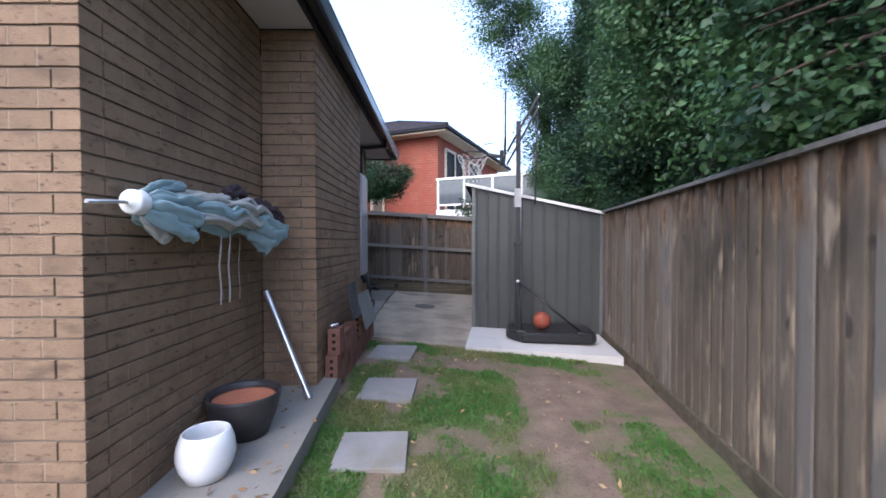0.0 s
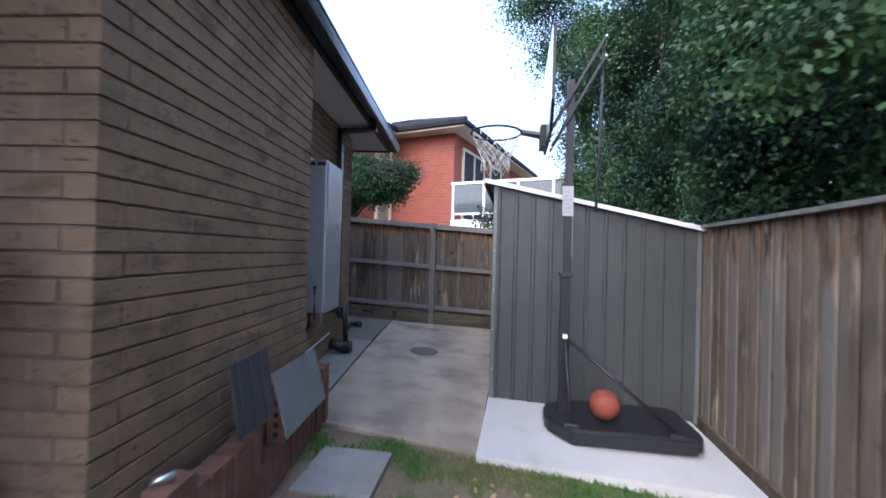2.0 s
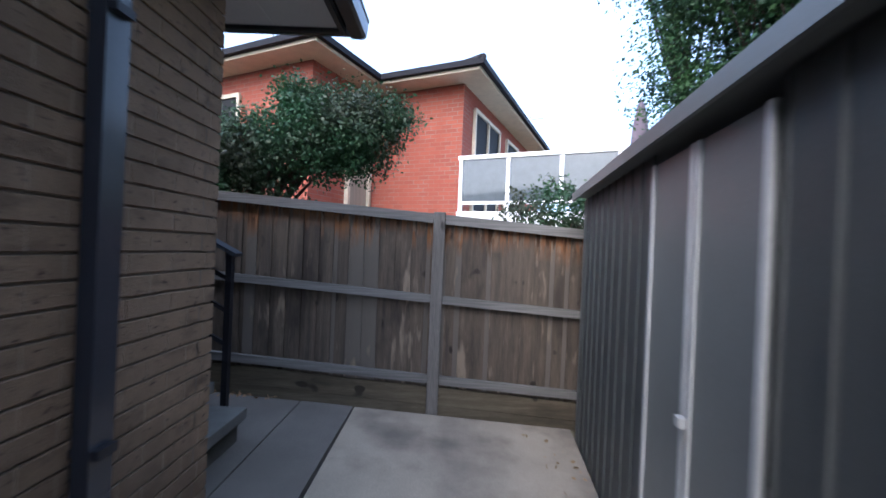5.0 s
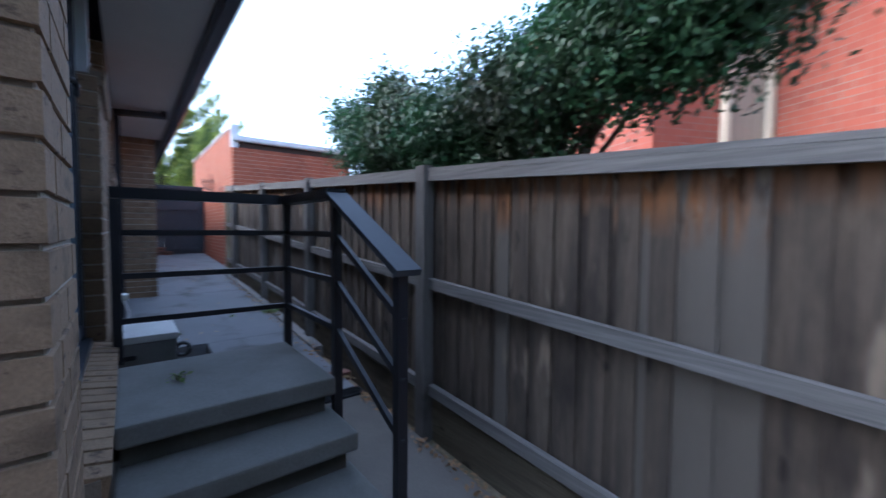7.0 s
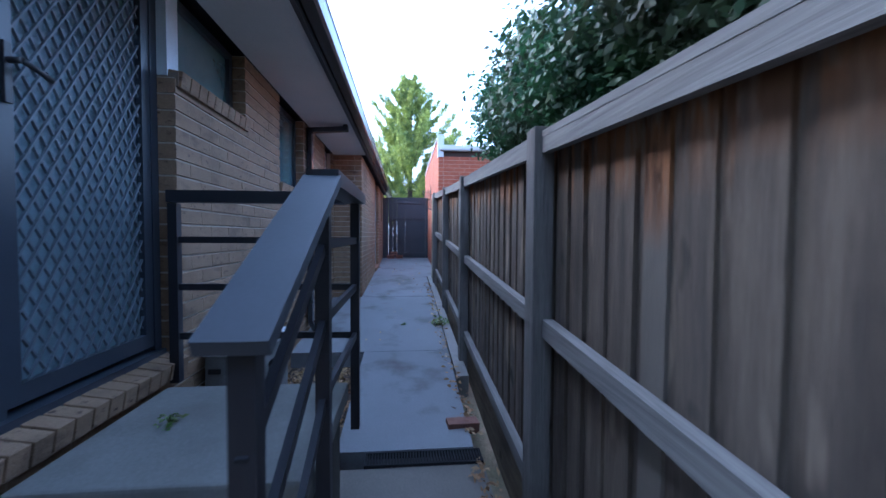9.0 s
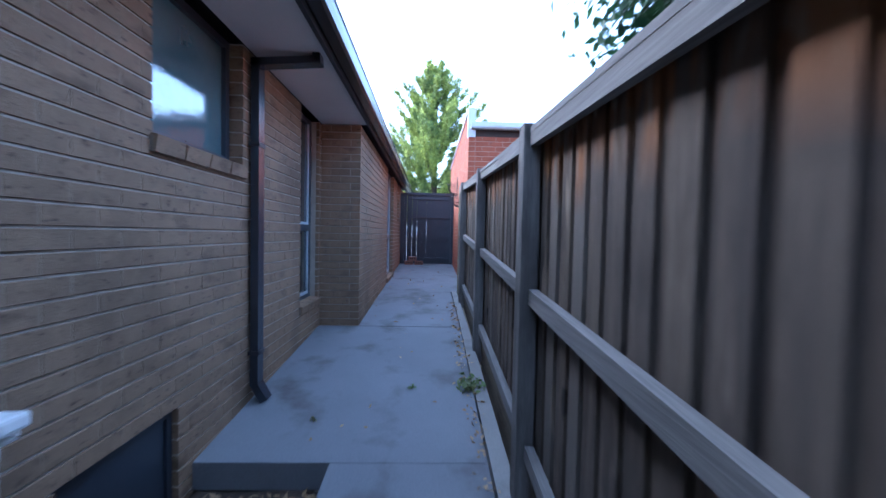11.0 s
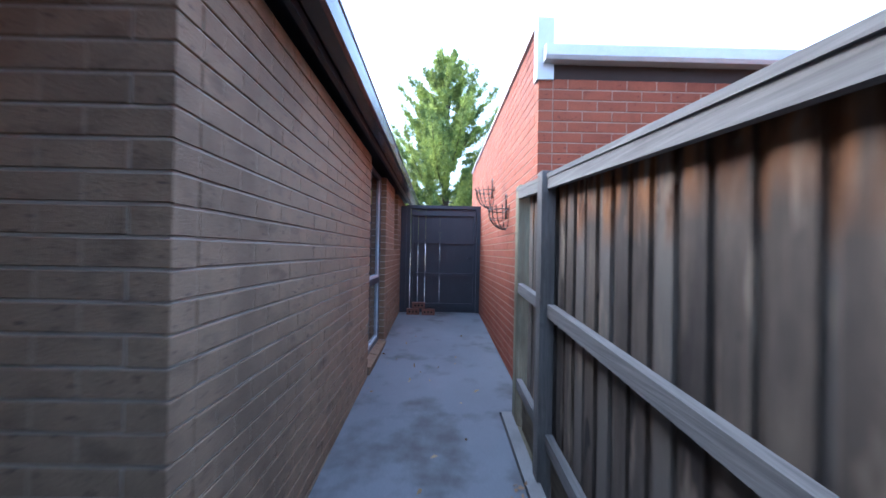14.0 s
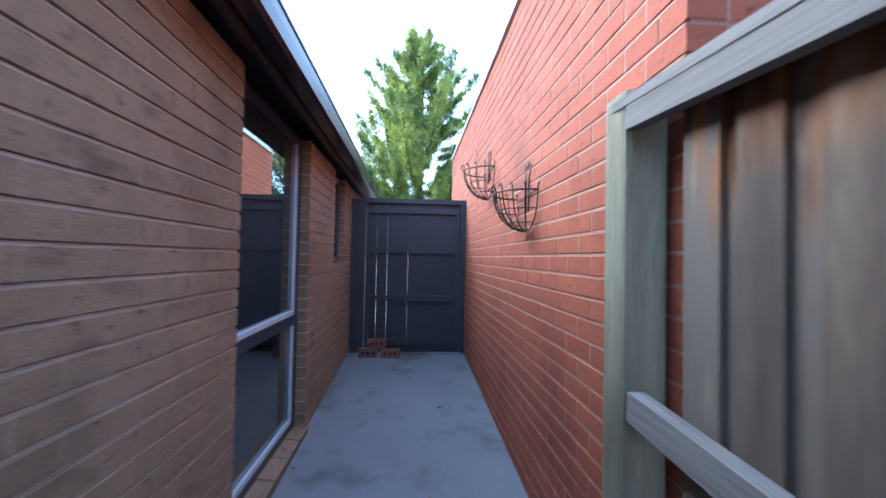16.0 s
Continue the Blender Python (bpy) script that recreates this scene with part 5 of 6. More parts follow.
# ---------------------------------------------------------------- side path
pit = lambda x, y: 0.20 + 0.02 * noise.noise((x * 5, y * 5, 2))
slab("soil_pit", [(-5.10, 8.01), (-3.2, 8.01), (-3.2, 8.765), (-5.10, 8.765)], pit, 0.1, SOIL, "leaf-littered soil pocket beside the path", 0.12)
ob = thing("drain_grate", (-3.255, 9.33, 0.185), "black plastic channel drain grate across the path", "drain")
bm = bmesh.new()
for y in (-0.37, 0.355):
    box(bm, -0.074, 0.074, y, y + 0.015, 0, 0.044)
for x in (-0.074, 0.062):
    box(bm, x, x + 0.012, -0.355, 0.355, 0, 0.044)
part("grate_frame", bm, MATTE, ob)
me_ = mesh_of("grate_bar", B(-0.062, 0.062, -0.005, 0.005, 0.014, 0.042), MATTE)
for k in range(38):
    b = new("grate_bar", me_)
    b.parent = ob
    b.matrix_local = Matrix.Translation((0, -0.345 + k * 0.0186, 0))
part("channel", B(-0.074, 0.074, -0.37, 0.37, -0.06, 0.004), HOLE, ob)

ob = thing("pump_box", (-3.5, 8.19, 0.21), "grey utility box with white lid beside the landing", "utility box")
part("box_body", B(-0.29, 0.29, -0.155, 0.155, 0.0, 0.70, bevel=0.01), BOXGREY, ob, "grey box body")
part("lid", B(-0.30, 0.30, -0.165, 0.165, 0.70, 0.745, bevel=0.008), LID, ob, "grey-white lid")
part("latch", B(0.291, 0.305, -0.13, -0.06, 0.60, 0.63, bevel=0.003), BLACK, ob)
bm = bmesh.new()
tube(bm, [(0.1 + 0.001 * i, 0.20 + 0.045 * math.cos(i * 0.7), 0.58 + 0.045 * math.sin(i * 0.7)) for i in range(28)], 0.012, 8)
part("hose_coil", bm, BLACK, ob)
ob = thing("power_outlet", (-4.05, 8.0, 1.07), "white weatherproof power outlet with plugged lead on the wall", "power outlet")
part("outlet_box", B(-0.055, 0.055, 0.002, 0.06, -0.045, 0.045, bevel=0.01), WHITE, ob)
part("flap", B(-0.05, 0.05, 0.055, 0.10, 0.0, 0.05, bevel=0.012), WHITE, ob)
part("plug_lead", tube(bmesh.new(), [(0.03, 0.075, -0.0), (0.06, 0.10, -0.08), (0.05, 0.09, -0.25), (0.12, 0.10, -0.36)], 0.006), WHITE, ob)
ob = thing("vent_door", (-4.63, 7.93, 0.0), "dark blue-grey underfloor access panel in the brick wall", "access panel")
part("panel", B(-0.345, 0.345, 0.0, 0.02, 0.05, 0.735), FRAME, ob)
bm = bmesh.new()
box(bm, -0.35, -0.31, 0.02, 0.035, 0.05, 0.738)
box(bm, 0.31, 0.35, 0.02, 0.035, 0.05, 0.738)
box(bm, -0.31, 0.31, 0.02, 0.035, 0.70, 0.738)
part("panel_frame", bm, FRAME, ob)

ob = loose_brick(Matrix.Translation((-3.62, 9.742, 0.245)) @ Matrix.Rotation(radians(88), 4, 'X') @ Matrix.Rotation(0.1, 4, 'Y'), "cored clay brick lying by the fence", "odd bricks")
for k, (x, y, z, r) in enumerate(((-13.86, 8.62, 0.0, 4), (-13.85, 8.90, 0.0, -5), (-13.86, 8.72, 0.112, 8))):
    m = Matrix.Translation((x, y, path_z(x) + 0.055 + z)) @ Matrix.Rotation(radians(r), 4, 'Z') @ Matrix.Rotation(radians(-90), 4, 'X') @ Matrix.Rotation(radians(90), 4, 'Z')
    loose_brick(m, "cored red clay brick stacked beside the gate", "bricks by the gate")


# gate
def gate():
    ob = thing("timber_gate", (-14.1, 9.28, path_z(-14.1)), "charcoal painted boarded timber gate, closed", "gate")
    w0, w1, h = -0.70, 0.672, 1.92
    for a in (w0, w1 - 0.07):
        part("gate_post", B(-0.05, 0.05, a, a + 0.07, 0, h + 0.05), GATE, ob)
    part("side_post", B(-0.05, 0.048, -0.808, w0 - 0.002, 0, h + 0.05), GATE, ob)
    part("head_beam", B(-0.05, 0.052, w0, w1, h + 0.01, h + 0.07), GATE, ob)
    n = 9
    pw = (w1 - w0 - 0.152) / n
    for k in range(n):
        y = w0 + 0.079 + k * pw
        g = 0.005 if k in (1, 2) else (0.002 if k == 4 else 0.0002)
        part("board", B(-0.012, 0.010, y + g, y + pw, 0.004, h + 0.012), GATE, ob)
    for z in (0.10, 0.66, 1.28, 1.80):
        part("ledge", B(0.011, 0.045, w0 + 0.085, w1 - 0.085, z, z + 0.075), GATE, ob)
    for a in (w0 + 0.085, w1 - 0.125):
        part("stile", B(0.0115, 0.042, a, a + 0.04, 0.06, h - 0.05), GATE, ob)
    part("latch", B(0.046, 0.07, 0.44, 0.52, 1.0, 1.03), BLACK, ob)


gate()

# garage of the neighbour
brick_wall("wall_garage_1", (-16.0, 9.95), (-9.82, 9.95), 0.4, 3.85, [], (3.2, 6.2, 2.0, 3.6), "bright red brick garage wall along the path", RED, MORTAR_RED, ends=(0, 1), top=3.85, thick=0.113, rake=0.004)
brick_wall("wall_garage_2", (-9.82, 9.95), (-9.82, 12.7), 0.4, 3.41, [], (0, 2.7, 2.2, 3.4), "bright red brick garage end wall", RED, MORTAR_RED, ends=(2, 0), top=3.85, rake=0.004)
structure("garage_fascia", B(-9.87, -9.825, 10.0, 12.8, 3.40, 3.53), plain("stained_timber_fascia", (0.05, 0.035, 0.028), 0.8, 0.0, 0.2), "dark timber fascia on the garage", "eaves")
bm = bmesh.new()
prism(bm, [(-9.86, 9.98, 3.53), (-9.73, 9.98, 3.53), (-9.715, 9.98, 3.56), (-9.715, 9.98, 3.645), (-9.73, 9.98, 3.65), (-9.86, 9.98, 3.63)], (0, 2.85, 0))
structure("garage_gutter", bm, ZINC, "weathered zinc gutter on the garage", "gutter")
structure("garage_flashing", B(-9.90, -9.80, 9.93, 10.065, 3.40, 3.90), ZINC, "upright zinc flashing at the parapet end", "flashing")
structure("garage_coping", B(-16.0, -9.91, 9.925, 10.065, 3.852, 3.885), ZINC, "zinc coping on the garage parapet", "coping")
structure("garage_roof", B(-16.0, -9.87, 10.18, 12.7, 3.60, 3.64), ZINC, "low metal garage roof", "roof")


def basket(x, z, r):
    ob = thing("wall_basket", (x, 9.948, z), "black wrought iron half-round wall basket, empty", "wall basket", "wall baskets")
    bm = bmesh.new()
    n = 9
    for k in range(n + 1):
        a = math.pi * k / n
        pts = []
        for i in range(8):
            f = i / 7
            rr = r * math.cos(f * math.pi / 2 * 0.98)
            pts.append((rr * math.cos(a), -0.012 - rr * math.sin(a) * 0.95, -r * 1.05 * math.sin(f * math.pi / 2)))
        curl = [(pts[0][0] * (1 + 0.05 * j), pts[0][1] * (1 + 0.05 * j), 0.012 + 0.03 * math.sin(j * 0.9)) for j in (3, 2, 1)]
        tube(bm, curl + pts, 0.004, 6)
    part("ribs", bm, IRON, ob)
    for f, rad in ((0.0, 0.006), (0.3, 0.004), (0.58, 0.004), (0.8, 0.004)):
        rr = r * math.cos(f * math.pi / 2)
        bm = bmesh.new()
        tube(bm, [(rr * math.cos(math.pi * k / 24), -0.012 - rr * math.sin(math.pi * k / 24) * 0.95, -r * 1.05 * math.sin(f * math.pi / 2)) for k in range(25)], rad, 6)
        part("hoop", bm, IRON, ob)
    part("back_bar", tube(bmesh.new(), [(-r, -0.012, 0), (r, -0.012, 0)], 0.005, 6), IRON, ob)
    bm = bmesh.new()
    for s in (-1, 1):
        tube(bm, [(s * 0.03, -0.01, -0.1), (s * 0.035, -0.01, 0.10), (s * 0.06, -0.01, 0.15), (s * 0.035, -0.01, 0.19), (0, -0.01, 0.16)], 0.005, 6)
    part("back_scroll", bm, IRON, ob)


basket(-11.20, 2.49, 0.21)
basket(-12.42, 2.89, 0.24)


# ---------------------------------------------------------------- the brick house beyond the fence
G = Matrix.Translation((0.64, 13.38, 0)) @ Matrix.Rotation(radians(-24), 4, 'Z')


def neighbour():
    ob = thing("brick_house", G, "two-storey red brick house with dark tiled hip roof and balcony", "house")
    ez = 4.93
    bm = bmesh.new()
    box(bm, -9.0, -0.5, 0.5, 8.0, 0.0, ez)
    part("main_wall", bm, RED_PLAIN, ob, "red brick wall")
    part("wing_wall", B(-9.0, -2.72, -1.38, 0.49, 0.0, ez), RED_PLAIN, ob, "red brick wall of the side wing")
    bm = bmesh.new()
    box(bm, -9.5, 0.0, 0.0, 8.5, ez, ez + 0.03)
    box(bm, -9.5, -2.215, -1.88, -0.002, ez, ez + 0.03)
    part("soffit", bm, CREAM, ob, "cream eaves lining")
    bm = bmesh.new()
    for a in ((-2.215, 0.0, -0.02, 0.0), (-9.5, -2.21, -1.90, -1.88), (-2.215, -2.195, -1.88, -0.02)):
        box(bm, *a, ez + 0.0, ez + 0.15)
    box(bm, 0.0, 0.02, 0.0, 8.5, ez, ez + 0.15)
    part("fascia", bm, CREAM, ob, "cream painted fascia")
    bm = bmesh.new()
    for a in ((-2.21, 0.12, -0.12, -0.022), (-9.5, -2.10, -2.0, -1.902), (-2.193, -2.10, -1.9, -0.122)):
        box(bm, *a, ez + 0.06, ez + 0.17)
    box(bm, 0.022, 0.12, -0.02, 8.5, ez + 0.06, ez + 0.17)
    part("gutter", bm, FARGUTTER, ob)
    t = ez + 0.17

    def hip(x0, x1, y0, y1, rise, r0, r1):
        bm = bmesh.new()
        v = [bm.verts.new(p) for p in ((x0, y0, t), (x1, y0, t), (x1, y1, t), (x0, y1, t), (*r0, t + rise), (*r1, t + rise))]
        for f in ((0, 1, 5, 4), (1, 2, 5), (2, 3, 4, 5), (3, 0, 4), (3, 2, 1, 0)):
            bm.faces.new([v[i] for i in f])
        bmesh.ops.recalc_face_normals(bm, faces=bm.faces)
        return bm

    main = part("roof", hip(-9.5, 0.1, -0.1, 8.5, 1.75, (-5.2, 4.2), (-4.2, 4.2)), TILE, ob, "dark slate-coloured roof")
    wing = part("roof", hip(-9.5, -2.12, -1.98, 3.5, 1.4, (-6.8, 1.2), (-5.0, 1.2)), TILE, ob, "dark slate-coloured roof")
    # tile courses and ridge caps
    for k in range(10):
        f = (k + 0.5) / 10.5
        bm = bmesh.new()
        a = Vector((-9.5, -0.1, t)).lerp(Vector((-5.2, 4.2, t + 1.75)), f)
        b = Vector((0.1, -0.1, t)).lerp(Vector((-4.2, 4.2, t + 1.75)), f)
        c = Vector((0.1, 8.5, t)).lerp(Vector((-4.2, 4.2, t + 1.75)), f)
        beam(bm, a, b, 0.05, 0.03)
        beam(bm, b, c, 0.05, 0.03)
        part("tile_course", bm, TILE, main)
    bm = bmesh.new()
    tube(bm, [(0.1, -0.1, t), (-4.2, 4.2, t + 1.77)], 0.07, 8)
    tube(bm, [(-4.2, 4.2, t + 1.77), (-5.2, 4.2, t + 1.77)], 0.07, 8)
    part("ridge_cap", bm, TILE, main)
    bm = bmesh.new()
    tube(bm, [(-2.12, -1.98, t), (-5.0, 1.2, t + 1.42)], 0.07, 8)
    part("ridge_cap", bm, TILE, wing)

    def win(p, q, z0, z1, n, label, pane=None, bar=0.09):
        p, q = Vector((*p, 0)), Vector((*q, 0))
        u = (q - p).normalized()
        o = Vector((u.y, -u.x, 0)) * 0.02
        w = part("window", bmesh.new(), CREAM, ob, label)
        for k in range(n + 1):
            c = p.lerp(q, k / n) + o
            part("frame_bar", beam(bmesh.new(), c + Vector((0, 0, z0)), c + Vector((0, 0, z1)), bar, 0.07, u), CREAM, w)
        for z in (z0, z1):
            part("frame_bar", beam(bmesh.new(), p + o * 1.1 + Vector((0, 0, z)), q + o * 1.1 + Vector((0, 0, z)), 0.07, 0.08), CREAM, w)
        bm = bmesh.new()
        beam(bm, p + o * 0.4 + Vector((0, 0, (z0 + z1) / 2)), q + o * 0.4 + Vector((0, 0, (z0 + z1) / 2)), 0.02, z1 - z0)
        part("pane", bm, pane or DARKGLASS, w)
        return w

    win((-2.718, -0.32), (-2.718, 0.41), 2.3, 4.80, 1, "cream-framed curtained window in the wing", CURTAIN, 0.15)
    win((-0.498, 1.1), (-0.498, 2.9), 2.4, 4.6, 2, "cream-framed balcony door")
    win((-0.498, 3.6), (-0.498, 4.8), 2.4, 4.6, 1, "cream-framed balcony window")
    win((-6.5, -1.382), (-4.6, -1.382), 2.9, 4.5, 2, "cream-framed window")
    bal = part("balcony", B(-0.5, 3.4, 0.35, 2.4, 2.05, 2.33), WHITE, ob, "white balcony slab and fascia")
    for x in (-0.44, 0.52, 1.5, 2.45, 3.36):
        part("rail_post", B(x - 0.035, x + 0.035, 0.36, 0.43, 2.33, 3.37), WHITE, bal)
    part("top_rail", B(-0.5, 3.4, 0.35, 0.44, 3.35, 3.43), WHITE, bal)
    part("bottom_rail", B(-0.47, 3.38, 0.37, 0.42, 2.47, 2.53), WHITE, bal)
    for a, b in ((-0.40, 0.48), (0.56, 1.46), (1.54, 2.41), (2.49, 3.32)):
        g = part("glass_panel", B(a, b, 0.385, 0.397, 2.53, 3.35), BALGLASS, bal)
        g.visible_shadow = False
    part("side_rail", B(3.33, 3.4, 0.45, 2.4, 3.35, 3.43), WHITE, bal)
    for x in (0.6, 3.2):
        part("balcony_post", B(x, x + 0.12, 2.1, 2.22, 0.0, 2.05), CREAM, bal)
    bm = bmesh.new()
    tube(bm, [(-0.3, 5.5, t + 0.05), (-0.3, 5.5, t + 0.75)], 0.018, 8)
    for k in range(5):
        tube(bm, [(-0.6 + 0.02 * k, 5.2 + 0.14 * k, t + 0.55 + 0.05 * k), (-0.05 + 0.02 * k, 5.4 + 0.14 * k, t + 0.60 + 0.05 * k)], 0.008, 6)
    part("antenna", bm, ALU, ob)
    bm = bmesh.new()
    tube(bm, [(-5.6, 0.2, t + 0.6), (-5.6, 0.2, t + 2.6)], 0.05, 10)
    part("flue", bm, ZINC, ob)


def far_brick():
    m, t, p = nodes_of("far_red_brickwork")
    tc = nd(t, "ShaderNodeTexCoord")
    sp, add, mp = nd(t, "ShaderNodeSeparateXYZ"), t.nodes.new("ShaderNodeMath"), nd(t, "ShaderNodeCombineXYZ")
    t.links.new(tc.outputs["Object"], sp.inputs[0])
    t.links.new(sp.outputs[0], add.inputs[0])
    t.links.new(sp.outputs[1], add.inputs[1])
    t.links.new(add.outputs[0], mp.inputs[0])
    t.links.new(sp.outputs[2], mp.inputs[1])
    b = nd(t, "ShaderNodeTexBrick", Scale=1.0)
    b.inputs["Brick Width"].default_value, b.inputs["Row Height"].default_value, b.inputs["Mortar Size"].default_value = 0.24, 0.086, 0.009
    b.inputs["Color1"].default_value, b.inputs["Color2"].default_value, b.inputs["Mortar"].default_value = (0.31, 0.082, 0.048, 1), (0.22, 0.058, 0.038, 1), (0.23, 0.135, 0.10, 1)
    t.links.new(mp.outputs[0], b.inputs["Vector"])
    c = mixc(t, noise_fac(t, 2, 0.35, 0.7), b.outputs["Color"], (0.25, 0.06, 0.035))
    t.links.new(c, p.inputs["Base Color"])
    p.inputs["Roughness"].default_value = 0.9
    bumped(t, p, b.outputs["Fac"], -0.4, 0.005)
    return m


RED_PLAIN = far_brick()
DARKGLASS = plain("dark_window_glass", (0.03, 0.03, 0.032), 0.55, 0.0, 0.05)
neighbour()
v = G @ Vector((2.75, 1.4, 2.33))
ob = thing("patio_umbrella", v, "furled mauve patio umbrella standing on the balcony", "umbrella")
part("canopy", lathe(bmesh.new(), [(0.03, 0.75), (0.15, 0.80), (0.17, 1.2), (0.14, 1.7), (0.07, 2.1), (0.0, 2.25)], 14), surf("mauve_canvas", (0.30, 0.23, 0.25), (0.22, 0.17, 0.19), 7, 0.9), ob)
part("pole", tube(bmesh.new(), [(0, 0, 0), (0, 0, 0.8)], 0.025), ALU, ob)
part("foot", lathe(bmesh.new(), [(0.25, 0.0), (0.25, 0.06), (0.0, 0.08)], 20), BLACK, ob)

# ---------------------------------------------------------------- plants
nr = np.random.RandomState(11)


def leaves(name, pts, nrm, size, material, parent, ratio=0.5, droop=0.3, rs=nr, label=""):
    """Folded leaf blades at pts, their faces near nrm."""
    n = len(pts)
    d = rs.normal(size=(n, 3))
    d[:, 2] -= droop
    d -= (d * nrm).sum(1, keepdims=True) * nrm * 0.7
    d /= np.linalg.norm(d, axis=1, keepdims=True)
    s = np.cross(d, nrm + rs.normal(scale=0.5, size=(n, 3)))
    s /= np.linalg.norm(s, axis=1, keepdims=True) + 1e-9
    f = np.cross(s, d)
    L = (size * rs.uniform(0.6, 1.3, n))[:, None]
    a = pts
    mid = pts + d * L * 0.45
    v = np.stack([a, mid + s * L * ratio / 2 + f * L * 0.08, pts + d * L, mid - s * L * ratio / 2 + f * L * 0.08], 1).reshape(-1, 3)
    m = bpy.data.meshes.new(name)
    m.vertices.add(4 * n)
    m.vertices.foreach_set("co", v.astype(np.float32).ravel())
    m.loops.add(4 * n)
    m.loops.foreach_set("vertex_index", np.arange(4 * n, dtype=np.int32))
    m.polygons.add(n)
    m.polygons.foreach_set("loop_start", np.arange(0, 4 * n, 4, dtype=np.int32))
    m.polygons.foreach_set("loop_total", np.full(n, 4, dtype=np.int32))
    m.update(calc_edges=True)
    m.materials.append(material)
    ob = new(name, m)
    ob.parent = parent
    return tagged(ob, label)


def crown_points(blobs, n, shell=0.35, rs=nr, clump=14, spread=0.16, flat=None):
    """Points and normals in clumps over the outer parts of the blobs (centre, radii)."""
    vol = np.array([b[1][0] * b[1][1] * b[1][2] for b in blobs]) ** 0.67
    which = rs.choice(len(blobs), n // clump, p=vol / vol.sum())
    c = np.array([b[0] for b in blobs])[which]
    r = np.array([b[1] for b in blobs])[which]
    d = rs.normal(size=(len(which), 3))
    d /= np.linalg.norm(d, axis=1, keepdims=True)
    rad = 1 - shell * rs.uniform(0, 1, (len(which), 1)) ** 1.3 + 0.10 * rs.normal(size=(len(which), 1))
    p = c + d * r * rad
    p = np.repeat(p, clump, 0) + rs.normal(scale=spread, size=(len(which) * clump, 3)) * (0.6, 0.6, 0.5)
    nn = np.repeat(d, clump, 0) * 0.7 + rs.normal(scale=0.4, size=p.shape) + (0, 0, 0.45)
    nn /= np.linalg.norm(nn, axis=1, keepdims=True)
    return p, nn


def limb_set(parent, base, tips, r, material=BARK, name="limb"):
    for k, tip in enumerate(tips):
        b, e = Vector(base), Vector(tip)
        m1 = b.lerp(e, 0.4) + Vector((random.uniform(-0.2, 0.2), random.uniform(-0.2, 0.2), 0.25))
        part(name, tube(bmesh.new(), [b, b.lerp(m1, 0.5), m1, m1.lerp(e, 0.5) + Vector((0.05, -0.05, 0.05)), e], r, 7, True, 0.008), material, parent)


def tree(x, y, z, trunk, blobs, n, size, label, seed, name="tree", mat_=None, shell=0.4, spread=0.16, fenced=False, inner=0):
    ob = thing(name, (x, y, z), label, "tree")
    rs = np.random.RandomState(seed)
    part("trunk", tube(bmesh.new(), trunk, 0.11, 10, True, 0.04), BARK, ob)
    random.seed(seed)
    tips = [(c[0] + random.uniform(-0.5, 0.5) * r[0], c[1] + random.uniform(-0.5, 0.5) * r[1], c[2] + random.uniform(-0.3, 0.4) * r[2]) for c, r in blobs for _ in range(3)]
    mid = trunk[len(trunk) // 2]
    limb_set(ob, mid, tips, 0.026)
    p, nn = crown_points(blobs, n, shell, rs, 14, spread)
    if fenced:
        q = np.array(F.inverted())
        w_ = p + (x, y, z)
        keep = (w_ @ q[0, :3] + q[0, 3] > 2.08) | (w_[:, 2] > 1.72)
        p, nn = p[keep], nn[keep]
    if name == "shrub" and 9.8 < y < 11:
        keep = (p[:, 1] + y > 9.93) | (p[:, 2] + z > 2.28)
        p, nn = p[keep], nn[keep]
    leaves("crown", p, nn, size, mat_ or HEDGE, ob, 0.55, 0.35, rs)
    if inner:
        small = [(c, [a * 0.72 for a in r]) for c, r in blobs]
        p, nn = crown_points(small, inner, 0.75, rs, 6, 0.12)
        if fenced:
            w_ = p + (x, y, z)
            keep = (w_ @ q[0, :3] + q[0, 3] > 2.15) | (w_[:, 2] > 1.75)
            p, nn = p[keep], nn[keep]
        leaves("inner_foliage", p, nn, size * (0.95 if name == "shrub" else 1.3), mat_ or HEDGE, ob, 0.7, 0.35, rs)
    return ob


def at_f(lx, ly, z):
    a, b = fx(lx, ly)
    return Vector((a, b, z))


